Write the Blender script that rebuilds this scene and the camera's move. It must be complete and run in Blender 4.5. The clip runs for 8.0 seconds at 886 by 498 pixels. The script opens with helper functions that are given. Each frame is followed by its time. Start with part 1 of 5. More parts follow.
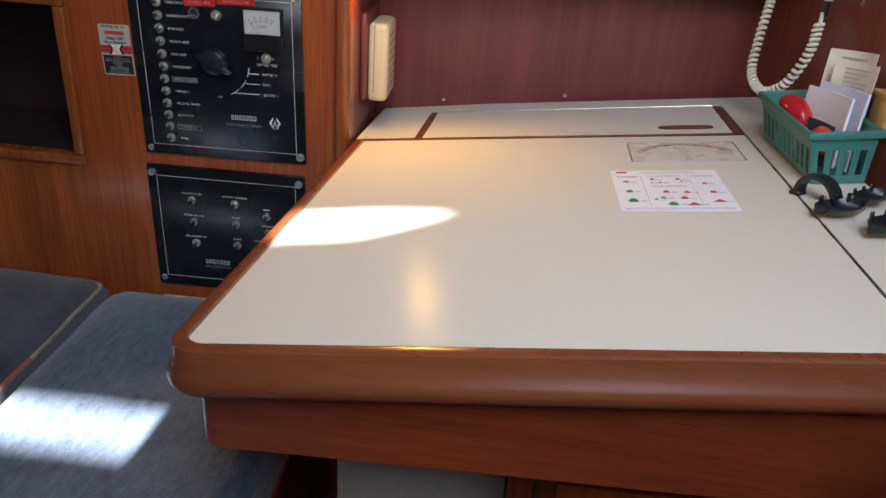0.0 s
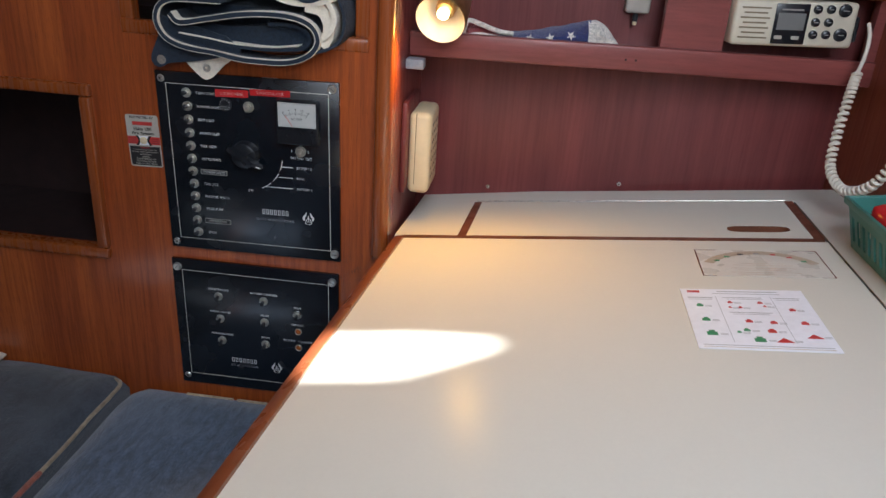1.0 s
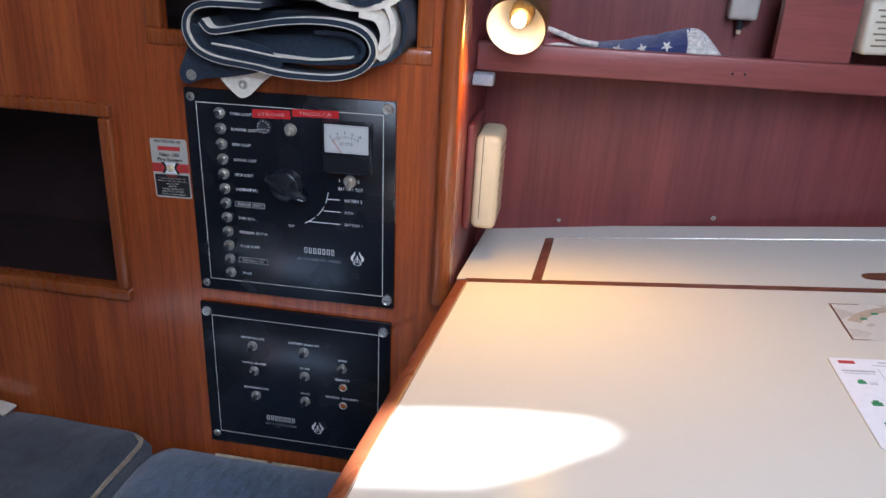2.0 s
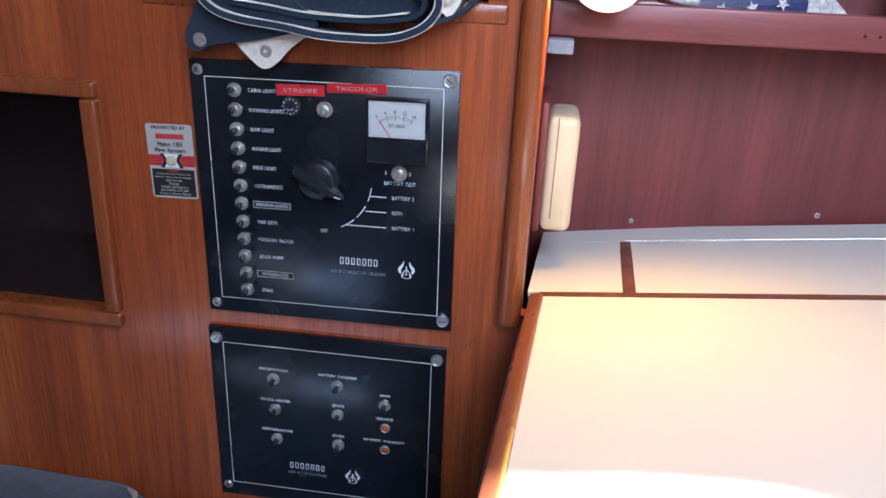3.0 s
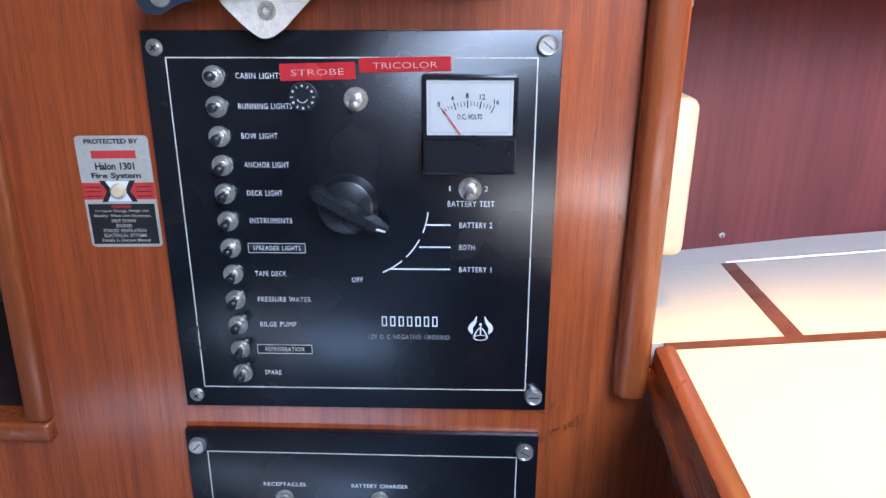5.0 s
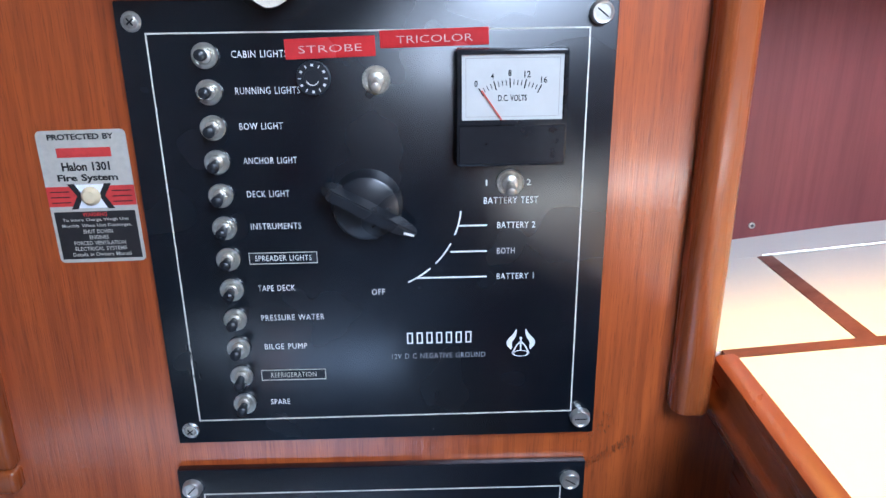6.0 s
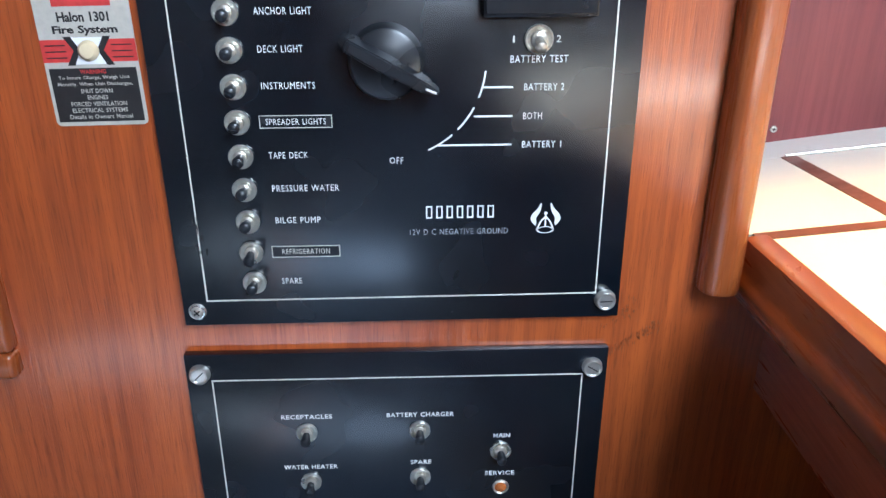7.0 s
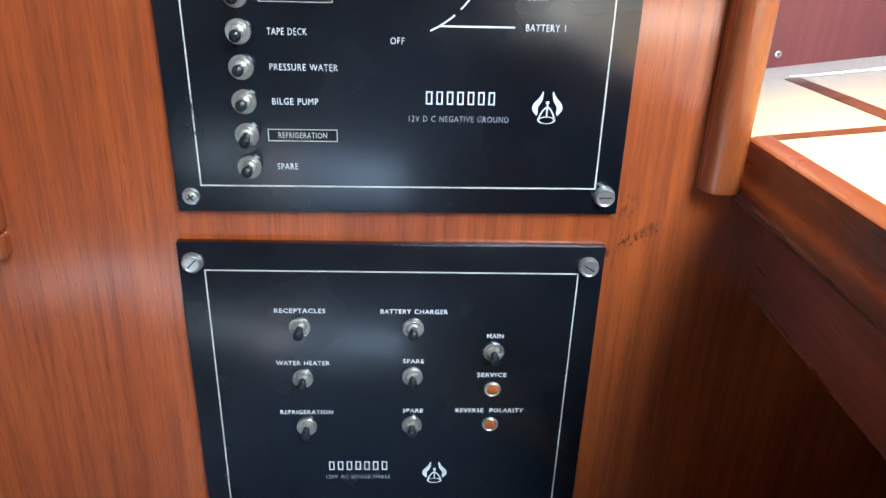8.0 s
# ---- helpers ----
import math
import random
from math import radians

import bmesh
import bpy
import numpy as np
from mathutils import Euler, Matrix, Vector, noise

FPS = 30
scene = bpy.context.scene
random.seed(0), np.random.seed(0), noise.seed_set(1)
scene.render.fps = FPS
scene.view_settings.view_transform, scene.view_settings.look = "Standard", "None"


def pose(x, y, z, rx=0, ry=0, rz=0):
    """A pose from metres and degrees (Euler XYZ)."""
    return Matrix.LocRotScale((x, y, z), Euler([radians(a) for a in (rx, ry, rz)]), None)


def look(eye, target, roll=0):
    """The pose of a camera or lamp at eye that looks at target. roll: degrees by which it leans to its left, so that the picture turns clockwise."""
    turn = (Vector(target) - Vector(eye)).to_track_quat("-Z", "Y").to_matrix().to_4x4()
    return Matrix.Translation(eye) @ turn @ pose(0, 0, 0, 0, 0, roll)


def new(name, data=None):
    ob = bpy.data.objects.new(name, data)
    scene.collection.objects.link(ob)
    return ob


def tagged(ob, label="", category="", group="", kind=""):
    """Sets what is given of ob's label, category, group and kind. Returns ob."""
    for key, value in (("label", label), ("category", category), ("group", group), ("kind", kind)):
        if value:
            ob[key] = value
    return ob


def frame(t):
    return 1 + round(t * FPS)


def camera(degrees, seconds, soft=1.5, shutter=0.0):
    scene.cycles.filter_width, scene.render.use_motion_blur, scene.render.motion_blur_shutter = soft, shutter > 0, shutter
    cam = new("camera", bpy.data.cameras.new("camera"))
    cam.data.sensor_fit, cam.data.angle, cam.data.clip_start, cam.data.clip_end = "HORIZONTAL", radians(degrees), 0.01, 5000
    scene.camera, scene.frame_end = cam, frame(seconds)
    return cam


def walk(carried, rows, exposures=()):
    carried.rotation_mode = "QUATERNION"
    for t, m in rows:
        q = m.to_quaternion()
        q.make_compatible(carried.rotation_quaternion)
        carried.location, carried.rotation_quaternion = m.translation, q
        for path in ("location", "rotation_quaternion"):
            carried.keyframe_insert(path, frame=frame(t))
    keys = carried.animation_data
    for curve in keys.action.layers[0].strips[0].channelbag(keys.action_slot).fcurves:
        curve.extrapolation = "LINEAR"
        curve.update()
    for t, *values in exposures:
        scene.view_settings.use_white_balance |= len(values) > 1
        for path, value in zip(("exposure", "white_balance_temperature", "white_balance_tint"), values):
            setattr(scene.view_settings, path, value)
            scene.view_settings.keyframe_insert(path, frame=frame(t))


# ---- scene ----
cam = camera(61.6, 8.0, soft=1.5)
PATH = [
    (0, (-0.048, 0.005, 1.34), (-0.138, 1.789, 0.439), 4.5),
    (0.5, (-0.062, 0.067, 1.366), (-0.193, 1.876, 0.522), 4.3),
    (1, (-0.081, 0.129, 1.379), (-0.269, 1.952, 0.579), 3.9),
    (1.5, (-0.108, 0.209, 1.374), (-0.362, 2.037, 0.605), 3.5),
    (1.7, (-0.122, 0.238, 1.365), (-0.398, 2.065, 0.6), 3.3),
    (2.8, (-0.24, 0.403, 1.272), (-0.505, 2.25, 0.553), 2.7),
    (3, (-0.264, 0.433, 1.266), (-0.496, 2.282, 0.54), 2.9),
    (3.5, (-0.33, 0.491, 1.248), (-0.493, 2.35, 0.528), 2.7),
    (4, (-0.362, 0.548, 1.233), (-0.457, 2.42, 0.537), 2.1),
    (5.3, (-0.419, 0.674, 1.184), (-0.442, 2.564, 0.531), 0.5),
    (5.5, (-0.429, 0.69, 1.182), (-0.425, 2.577, 0.519), 0.4),
    (6, (-0.45, 0.717, 1.174), (-0.39, 2.601, 0.503), 0.2),
    (6.5, (-0.461, 0.728, 1.144), (-0.379, 2.601, 0.447), 0.2),
    (7, (-0.467, 0.721, 1.114), (-0.384, 2.569, 0.353), 0.7),
    (7.5, (-0.465, 0.716, 1.087), (-0.386, 2.547, 0.287), 1.6),
    (8, (-0.469, 0.707, 1.067), (-0.367, 2.524, 0.237), 2.5),
]
walk(cam, [(t, look(eye, target, roll)) for t, eye, target, roll in PATH],
     exposures=[(0, 2.6, 6000, 10), (1.0, 2.6, 5850, 9), (1.5, 2.75, 5500, 11), (2.8, 3.15, 5100, 13), (3.5, 3.55, 4900, 14), (5.5, 3.8, 5000, 11), (6.5, 4.0, 5150, 8), (8, 4.3, 5450, 3)])


# ---- light ----
world = bpy.data.worlds.new("sky")
scene.world = world
world.use_nodes = True
wn = world.node_tree.nodes
sky = wn.new("ShaderNodeTexSky")
sky.sky_type = "NISHITA"
sky.sun_disc = False
sky.sun_elevation = radians(60)
sky.sun_rotation = radians(84)
wn["Background"].inputs["Strength"].default_value = 0.05
world.node_tree.links.new(sky.outputs["Color"], wn["Background"].inputs["Color"])

SUN_WAY = Vector((-0.18, -0.02, -0.32)).normalized()
sun_data = bpy.data.lights.new("sun", "SUN")
sun_data.energy, sun_data.angle, sun_data.color = 5.0, radians(2.2), (1.0, 0.95, 0.86)
sun = new("sun", sun_data)
sun.matrix_world = look((0, 0, 0), SUN_WAY)
sun.location = (1.5, 0.9, 4.0)

hatch_data = bpy.data.lights.new("companionway_daylight", "AREA")
hatch_data.shape, hatch_data.size, hatch_data.size_y = "RECTANGLE", 0.62, 0.8
hatch_data.spread = radians(105)
hatch_data.energy, hatch_data.color = 0.92, (0.95, 0.97, 1.0)
hatch_light = new("companionway_daylight", hatch_data)
hatch_light.matrix_world = look((0.16, -0.12, 1.985), (-0.04, 0.98, 1.14))

# Added fill lamp for the upper bulkhead; no such source is seen.
aft_fill_data = bpy.data.lights.new("added_aft_fill", "AREA")
aft_fill_data.shape, aft_fill_data.size, aft_fill_data.size_y = "RECTANGLE", 0.74, 0.35
aft_fill_data.spread = radians(56)
aft_fill_data.energy, aft_fill_data.color = 0.13, (1.0, 0.95, 0.88)
aft_fill = new("added_aft_fill", aft_fill_data)
aft_fill.matrix_world = look((-0.05, -1.49, 1.735), (-0.45, 1.13, 1.80))

bulb_data = bpy.data.lights.new("cabin_lamp_bulb", "SPOT")
bulb_data.energy, bulb_data.color, bulb_data.shadow_soft_size = 0.80, (1.0, 0.50, 0.06), 0.012
bulb_data.spot_size, bulb_data.spot_blend = radians(156), 1.0
bulb_light = new("cabin_lamp_bulb", bulb_data)
bulb_light.matrix_world = look((-0.2185, 1.168, 1.247), (-0.17, 0.86, 0.97))


# ---- materials ----
def shader(name):
    m = bpy.data.materials.new(name)
    m.use_nodes = True
    return m, m.node_tree, m.node_tree.nodes["Principled BSDF"]


def node(tree, kind, **values):
    n = tree.nodes.new(kind)
    for key, value in values.items():
        n.inputs[key].default_value = value
    return n


def ramp(tree, fac, stops):
    r = tree.nodes.new("ShaderNodeValToRGB")
    while len(r.color_ramp.elements) < len(stops):
        r.color_ramp.elements.new(0.5)
    for e, (p, c) in zip(r.color_ramp.elements, stops):
        e.position, e.color = p, (*c, 1)
    tree.links.new(fac, r.inputs["Fac"])
    return r


def coords(tree, scale):
    tc = tree.nodes.new("ShaderNodeTexCoord")
    mp = tree.nodes.new("ShaderNodeMapping")
    mp.inputs["Scale"].default_value = scale
    tree.links.new(tc.outputs["Object"], mp.inputs["Vector"])
    return mp.outputs["Vector"]


def mix(tree, fac, a, b, mode="MIX"):
    x = tree.nodes.new("ShaderNodeMix")
    x.data_type, x.blend_type = "RGBA", mode
    for key, value in (("Factor", fac), ("A", a), ("B", b)):
        s = [i for i in x.inputs if i.name == key and i.type == ("VALUE" if key == "Factor" else "RGBA")][0]
        if isinstance(value, (int, float)):
            s.default_value = value
        elif isinstance(value, tuple):
            s.default_value = (*value, 1)
        else:
            tree.links.new(value, s)
    return [o for o in x.outputs if o.type == "RGBA"][0]


def bump(tree, bsdf, height, strength, distance):
    b = node(tree, "ShaderNodeBump", Strength=strength, Distance=distance)
    tree.links.new(height, b.inputs["Height"])
    tree.links.new(b.outputs["Normal"], bsdf.inputs["Normal"])
    tree.links.new(b.outputs["Normal"], bsdf.inputs["Coat Normal"])


def wood(name, light, dark, pore, grain=(1, 1, 0.035), rough=0.34, size=1.0, relief=0.25, coat=0.25, depth=0.55, varnish=0.24):
    """Varnished timber. grain: the axis with the small factor is the one along which the fibres run."""
    m, t, b = shader(name)
    g = Vector(grain)
    broad = node(t, "ShaderNodeTexNoise", Scale=1.0, Detail=4.0, Roughness=0.55, Distortion=0.25)
    t.links.new(coords(t, tuple(g * 26 * size)), broad.inputs["Vector"])
    fine = node(t, "ShaderNodeTexNoise", Scale=1.0, Detail=3.0, Roughness=0.6)
    t.links.new(coords(t, tuple(g * 210 * size)), fine.inputs["Vector"])
    pores = node(t, "ShaderNodeTexNoise", Scale=1.0, Detail=2.0, Roughness=0.5)
    t.links.new(coords(t, tuple(1250 * size if c > 0.2 else 48 * size for c in g)), pores.inputs["Vector"])
    cloud = node(t, "ShaderNodeTexNoise", Scale=3.2, Detail=3.0)
    t.links.new(coords(t, (1, 1, 1)), cloud.inputs["Vector"])
    base = ramp(t, broad.outputs["Fac"], [(0.32, dark), (0.5, tuple((a + c) / 2 for a, c in zip(light, dark))), (0.68, light)])
    streak = ramp(t, fine.outputs["Fac"], [(0.34, (0.60, 0.52, 0.48)), (0.60, (1.08, 1.07, 1.05))])
    col = mix(t, depth, base.outputs["Color"], streak.outputs["Color"], "MULTIPLY")
    hole = ramp(t, pores.outputs["Fac"], [(0.36, (min(1, depth * 0.55),) * 3), (0.43, (0, 0, 0))])
    col = mix(t, hole.outputs["Color"], col, pore)
    shade = ramp(t, cloud.outputs["Fac"], [(0.3, (0.86, 0.84, 0.82)), (0.7, (1.08, 1.06, 1.04))])
    col = mix(t, 1.0, col, shade.outputs["Color"], "MULTIPLY")
    t.links.new(col, b.inputs["Base Color"])
    r = ramp(t, fine.outputs["Fac"], [(0.3, (rough + 0.14,) * 3), (0.7, (rough - 0.05,) * 3)])
    t.links.new(r.outputs["Color"], b.inputs["Roughness"])
    b.inputs["Coat Weight"].default_value = coat
    b.inputs["Coat Roughness"].default_value = varnish
    b.inputs["Coat IOR"].default_value = 1.6
    b.inputs["IOR"].default_value = 1.45
    both = node(t, "ShaderNodeMath")
    both.operation = "ADD"
    t.links.new(fine.outputs["Fac"], both.inputs[0])
    t.links.new(pores.outputs["Fac"], both.inputs[1])
    bump(t, b, both.outputs[0], relief, 0.00028)
    return m


def plain(name, colour, rough=0.5, metal=0.0, vary=0.1, scale=90.0, relief=0.0, coat=0.0, rough_vary=0.1):
    """A painted, moulded or metal surface with faint mottling at two scales."""
    m, t, b = shader(name)
    small = node(t, "ShaderNodeTexNoise", Scale=scale, Detail=4.0, Roughness=0.6)
    large = node(t, "ShaderNodeTexNoise", Scale=scale / 9, Detail=2.0)
    v = coords(t, (1, 1, 1))
    t.links.new(v, small.inputs["Vector"])
    t.links.new(v, large.inputs["Vector"])
    a = ramp(t, small.outputs["Fac"], [(0.3, tuple(c * (1 - vary) for c in colour)), (0.7, tuple(min(1, c * (1 + vary * 0.6)) for c in colour))])
    w = ramp(t, large.outputs["Fac"], [(0.3, (1 - vary,) * 3), (0.7, (1.0,) * 3)])
    t.links.new(mix(t, 0.6, a.outputs["Color"], w.outputs["Color"], "MULTIPLY"), b.inputs["Base Color"])
    r = ramp(t, large.outputs["Fac"], [(0.3, (max(0.02, rough - rough_vary),) * 3), (0.7, (min(1, rough + rough_vary),) * 3)])
    t.links.new(r.outputs["Color"], b.inputs["Roughness"])
    b.inputs["Metallic"].default_value = metal
    b.inputs["Coat Weight"].default_value = coat
    if relief:
        bump(t, b, small.outputs["Fac"], relief, 0.0008)
    return m


def fabric(name, colour, worn, scale=900.0, streak=(1, 1, 1), rough=0.85, contrast=0.35):
    m, t, b = shader(name)
    weave = node(t, "ShaderNodeTexNoise", Scale=1.0, Detail=3.0, Roughness=0.7)
    t.links.new(coords(t, tuple(Vector(streak) * scale)), weave.inputs["Vector"])
    nap = node(t, "ShaderNodeTexNoise", Scale=1.0, Detail=5.0, Roughness=0.65)
    t.links.new(coords(t, tuple(Vector(streak) * scale * 0.16)), nap.inputs["Vector"])
    wear = node(t, "ShaderNodeTexNoise", Scale=9.0, Detail=4.0)
    t.links.new(coords(t, (1, 1, 1)), wear.inputs["Vector"])
    a = ramp(t, nap.outputs["Fac"], [(0.35, tuple(c * (1 - contrast) for c in colour)), (0.65, tuple(c * (1 + contrast) for c in colour))])
    w = ramp(t, wear.outputs["Fac"], [(0.42, (0, 0, 0)), (0.75, (0.55, 0.55, 0.55))])
    col = mix(t, w.outputs["Color"], a.outputs["Color"], worn)
    f = ramp(t, weave.outputs["Fac"], [(0.3, (1 - contrast,) * 3), (0.7, (1 + contrast * 0.8,) * 3)])
    t.links.new(mix(t, 0.8, col, f.outputs["Color"], "MULTIPLY"), b.inputs["Base Color"])
    b.inputs["Roughness"].default_value = rough
    b.inputs["Sheen Weight"].default_value = 0.35
    b.inputs["Sheen Roughness"].default_value = 0.5
    both = node(t, "ShaderNodeMath")
    both.operation = "ADD"
    t.links.new(weave.outputs["Fac"], both.inputs[0])
    t.links.new(nap.outputs["Fac"], both.inputs[1])
    bump(t, b, both.outputs[0], 0.7, 0.002)
    return m


teak = wood("varnished_teak_veneer", (0.46, 0.110, 0.020), (0.32, 0.065, 0.012), (0.11, 0.020, 0.006), rough=0.36, relief=0.45, coat=1.0, depth=0.72, varnish=0.17)
teak_trim = wood("varnished_teak_moulding", (0.34, 0.092, 0.020), (0.26, 0.062, 0.014), (0.17, 0.036, 0.016), rough=0.24, relief=0.10, coat=0.5, depth=0.35)
dark_veneer = wood("dark_mahogany_veneer", (0.20, 0.043, 0.041), (0.14, 0.028, 0.028), (0.085, 0.02, 0.02), rough=0.42, depth=0.35, relief=0.18)
side_veneer = wood("varnished_cabinet_side", (0.30, 0.080, 0.034), (0.22, 0.054, 0.024), (0.11, 0.026, 0.012), depth=0.4)
fascia_wood = wood("mahogany_fascia", (0.285, 0.079, 0.070), (0.21, 0.055, 0.050), (0.12, 0.032, 0.028), grain=(0.035, 1, 1), rough=0.36, relief=0.10, depth=0.3)
rim_wood = wood("varnished_table_rim", (0.235, 0.070, 0.026), (0.16, 0.044, 0.018), (0.11, 0.026, 0.014), grain=(0.05, 0.05, 1), rough=0.26, relief=0.06, coat=0.5, depth=0.3)
inlay_wood = wood("dark_inlay_strip", (0.20, 0.070, 0.030), (0.12, 0.038, 0.018), (0.06, 0.018, 0.01), grain=(0.05, 0.2, 1), rough=0.35, relief=0.1)
under_wood = wood("dark_varnished_underframe", (0.29, 0.062, 0.022), (0.19, 0.035, 0.013), (0.09, 0.02, 0.012), grain=(0.05, 0.05, 1), rough=0.30, relief=0.1)
laminate = plain("cream_laminate", (0.68, 0.645, 0.555), 0.25, vary=0.012, scale=260, relief=0.02, rough_vary=0.015)
laminate.node_tree.nodes["Principled BSDF"].inputs["Specular IOR Level"].default_value = 0.02
headliner = plain("white_headliner", (0.72, 0.70, 0.66), 0.75, vary=0.05, scale=60)
sole_wood = wood("teak_and_holly_sole", (0.30, 0.13, 0.06), (0.19, 0.075, 0.034), (0.09, 0.03, 0.015), grain=(1, 0.04, 1))
panel_black = plain("black_anodised_panel", (0.0035, 0.0060, 0.0100), 0.25, vary=0.15, scale=160, rough_vary=0.05)
panel_black.node_tree.nodes["Principled BSDF"].inputs["IOR"].default_value = 1.75
black_plastic = plain("black_plastic", (0.016, 0.018, 0.022), 0.30, vary=0.2, scale=200, rough_vary=0.08)
bezel_black = plain("black_meter_bezel", (0.014, 0.015, 0.018), 0.22, vary=0.1, scale=100, rough_vary=0.05)
ink = plain("white_engraving", (0.78, 0.78, 0.76), 0.6, vary=0.12, scale=900)
faint_ink = plain("faded_engraving", (0.34, 0.35, 0.37), 0.6, vary=0.3, scale=900)
line_ink = plain("cream_line_engraving", (0.66, 0.64, 0.56), 0.55, vary=0.2, scale=500)
chrome = plain("nickel_plate", (0.66, 0.66, 0.61), 0.32, 0.85, 0.12, 300, rough_vary=0.08)
worn_chrome = plain("tarnished_nickel", (0.62, 0.58, 0.50), 0.38, 0.75, 0.3, 400, rough_vary=0.1)
scuff_grey = plain("rubbed_anodising", (0.060, 0.058, 0.050), 0.5, vary=0.4, scale=700)
stain_dark = plain("dark_water_stain", (0.25, 0.058, 0.012), 0.5, vary=0.4, scale=500)
slot_dark = plain("dark_recess", (0.01, 0.009, 0.008), 0.8, vary=0.2)
tape_red = plain("red_embossed_tape", (0.52, 0.028, 0.030), 0.28, vary=0.12, scale=150)
tape_white = plain("pale_embossing", (0.66, 0.46, 0.42), 0.6, vary=0.2, scale=900)
red_ink = plain("red_print", (0.55, 0.045, 0.040), 0.5, vary=0.15, scale=300)
green_ink = plain("green_print", (0.05, 0.27, 0.11), 0.5, vary=0.15, scale=300)
black_ink = plain("black_print", (0.018, 0.016, 0.016), 0.5, vary=0.2, scale=300)
grey_ink = plain("grey_print", (0.36, 0.35, 0.33), 0.6, vary=0.2, scale=500)
pale_ink = plain("pale_grey_print", (0.56, 0.56, 0.58), 0.6, vary=0.25, scale=500)
brown_ink = plain("brown_print", (0.20, 0.075, 0.045), 0.5, vary=0.25, scale=400)
tan_ink = plain("tan_print", (0.56, 0.45, 0.33), 0.6, vary=0.2, scale=400)
foil = plain("silver_label_foil", (0.52, 0.49, 0.42), 0.42, 0.1, 0.1, 250)
paper = plain("white_paper", (0.86, 0.87, 0.91), 0.7, vary=0.05, scale=120, relief=0.05)
blue_paper = plain("pale_blue_envelope", (0.72, 0.74, 0.92), 0.7, vary=0.06, scale=120)
cream_paper = plain("aged_cream_paper", (0.82, 0.74, 0.58), 0.75, vary=0.08, scale=80)
film_white = plain("worn_clear_film", (0.72, 0.68, 0.60), 0.3, vary=0.06, scale=300)
dial_white = plain("meter_dial_white", (0.50, 0.51, 0.49), 0.4, vary=0.04, scale=80)
ivory = plain("aged_ivory_plastic", (0.72, 0.60, 0.38), 0.38, vary=0.06, scale=60)
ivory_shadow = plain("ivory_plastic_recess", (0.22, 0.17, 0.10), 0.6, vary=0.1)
radio_white = plain("off_white_radio_plastic", (0.66, 0.60, 0.47), 0.42, vary=0.06, scale=70)
cord_white = plain("white_rubber_cord", (0.84, 0.78, 0.66), 0.5, vary=0.06, scale=60)
grey_plastic = plain("grey_plastic", (0.46, 0.42, 0.36), 0.5, vary=0.08, scale=80)
screen_grey = plain("lcd_glass", (0.20, 0.20, 0.19), 0.15, vary=0.05, scale=40)
teal = plain("teal_plastic", (0.060, 0.215, 0.180), 0.40, vary=0.08, scale=60)
red_rubber = plain("red_plastic", (0.50, 0.018, 0.020), 0.28, vary=0.1, scale=40)
orange_red = plain("orange_red_plastic", (0.62, 0.075, 0.030), 0.28, vary=0.1, scale=40)
amber = plain("amber_lens", (0.40, 0.12, 0.030), 0.2, vary=0.15, scale=300)
yellow_plastic = plain("yellow_plastic", (0.62, 0.40, 0.09), 0.4, vary=0.1, scale=60)
needle_red = plain("red_needle", (0.60, 0.05, 0.03), 0.4)
brass = plain("aged_brass", (0.50, 0.36, 0.16), 0.33, 1.0, 0.25, 130, rough_vary=0.12)
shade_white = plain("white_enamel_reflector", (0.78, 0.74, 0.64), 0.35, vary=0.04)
navy = fabric("navy_canvas", (0.012, 0.023, 0.042), (0.026, 0.042, 0.066), 1400)
navy.node_tree.nodes["Principled BSDF"].inputs["Sheen Weight"].default_value = 0.08
# Near-black brown: the shade inside the lockers is put into this colour.
locker_shade = plain("locker_shade_brown", (0.030, 0.013, 0.012), 0.75, vary=0.3, scale=40)
cream_cloth = fabric("cream_canvas_lining", (0.88, 0.80, 0.66), (0.76, 0.66, 0.52), 1200, contrast=0.10)
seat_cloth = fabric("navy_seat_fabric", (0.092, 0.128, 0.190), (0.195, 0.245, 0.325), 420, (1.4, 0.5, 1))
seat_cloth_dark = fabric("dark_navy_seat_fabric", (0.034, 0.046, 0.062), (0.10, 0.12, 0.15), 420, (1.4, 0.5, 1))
piping_cloth = fabric("frayed_cream_piping", (0.46, 0.37, 0.24), (0.20, 0.13, 0.08), 260)
red_piping = fabric("faded_red_piping", (0.36, 0.075, 0.045), (0.40, 0.18, 0.10), 700)
flag_blue = fabric("blue_flag_nylon", (0.030, 0.040, 0.150), (0.045, 0.055, 0.20), 1400)
flag_white = fabric("white_flag_nylon", (0.82, 0.77, 0.68), (0.70, 0.64, 0.56), 1400)
flag_red = fabric("red_flag_nylon", (0.30, 0.028, 0.035), (0.36, 0.05, 0.05), 1400)

glow, _, gb = shader("lit_bulb_glass")
gb.inputs["Base Color"].default_value = (1, 0.8, 0.5, 1)
gb.inputs["Emission Color"].default_value = (1.0, 0.66, 0.28, 1)
gb.inputs["Emission Strength"].default_value = 3.5


# ---- mesh tools ----
def link(name, bm, material, smooth=False):
    mesh = bpy.data.meshes.new(name)
    bmesh.ops.recalc_face_normals(bm, faces=bm.faces)
    bm.to_mesh(mesh)
    bm.free()
    mesh.materials.append(material)
    if smooth:
        mesh.polygons.foreach_set("use_smooth", [True] * len(mesh.polygons))
        mesh.set_sharp_from_angle(angle=radians(40))
    return new(name, mesh)


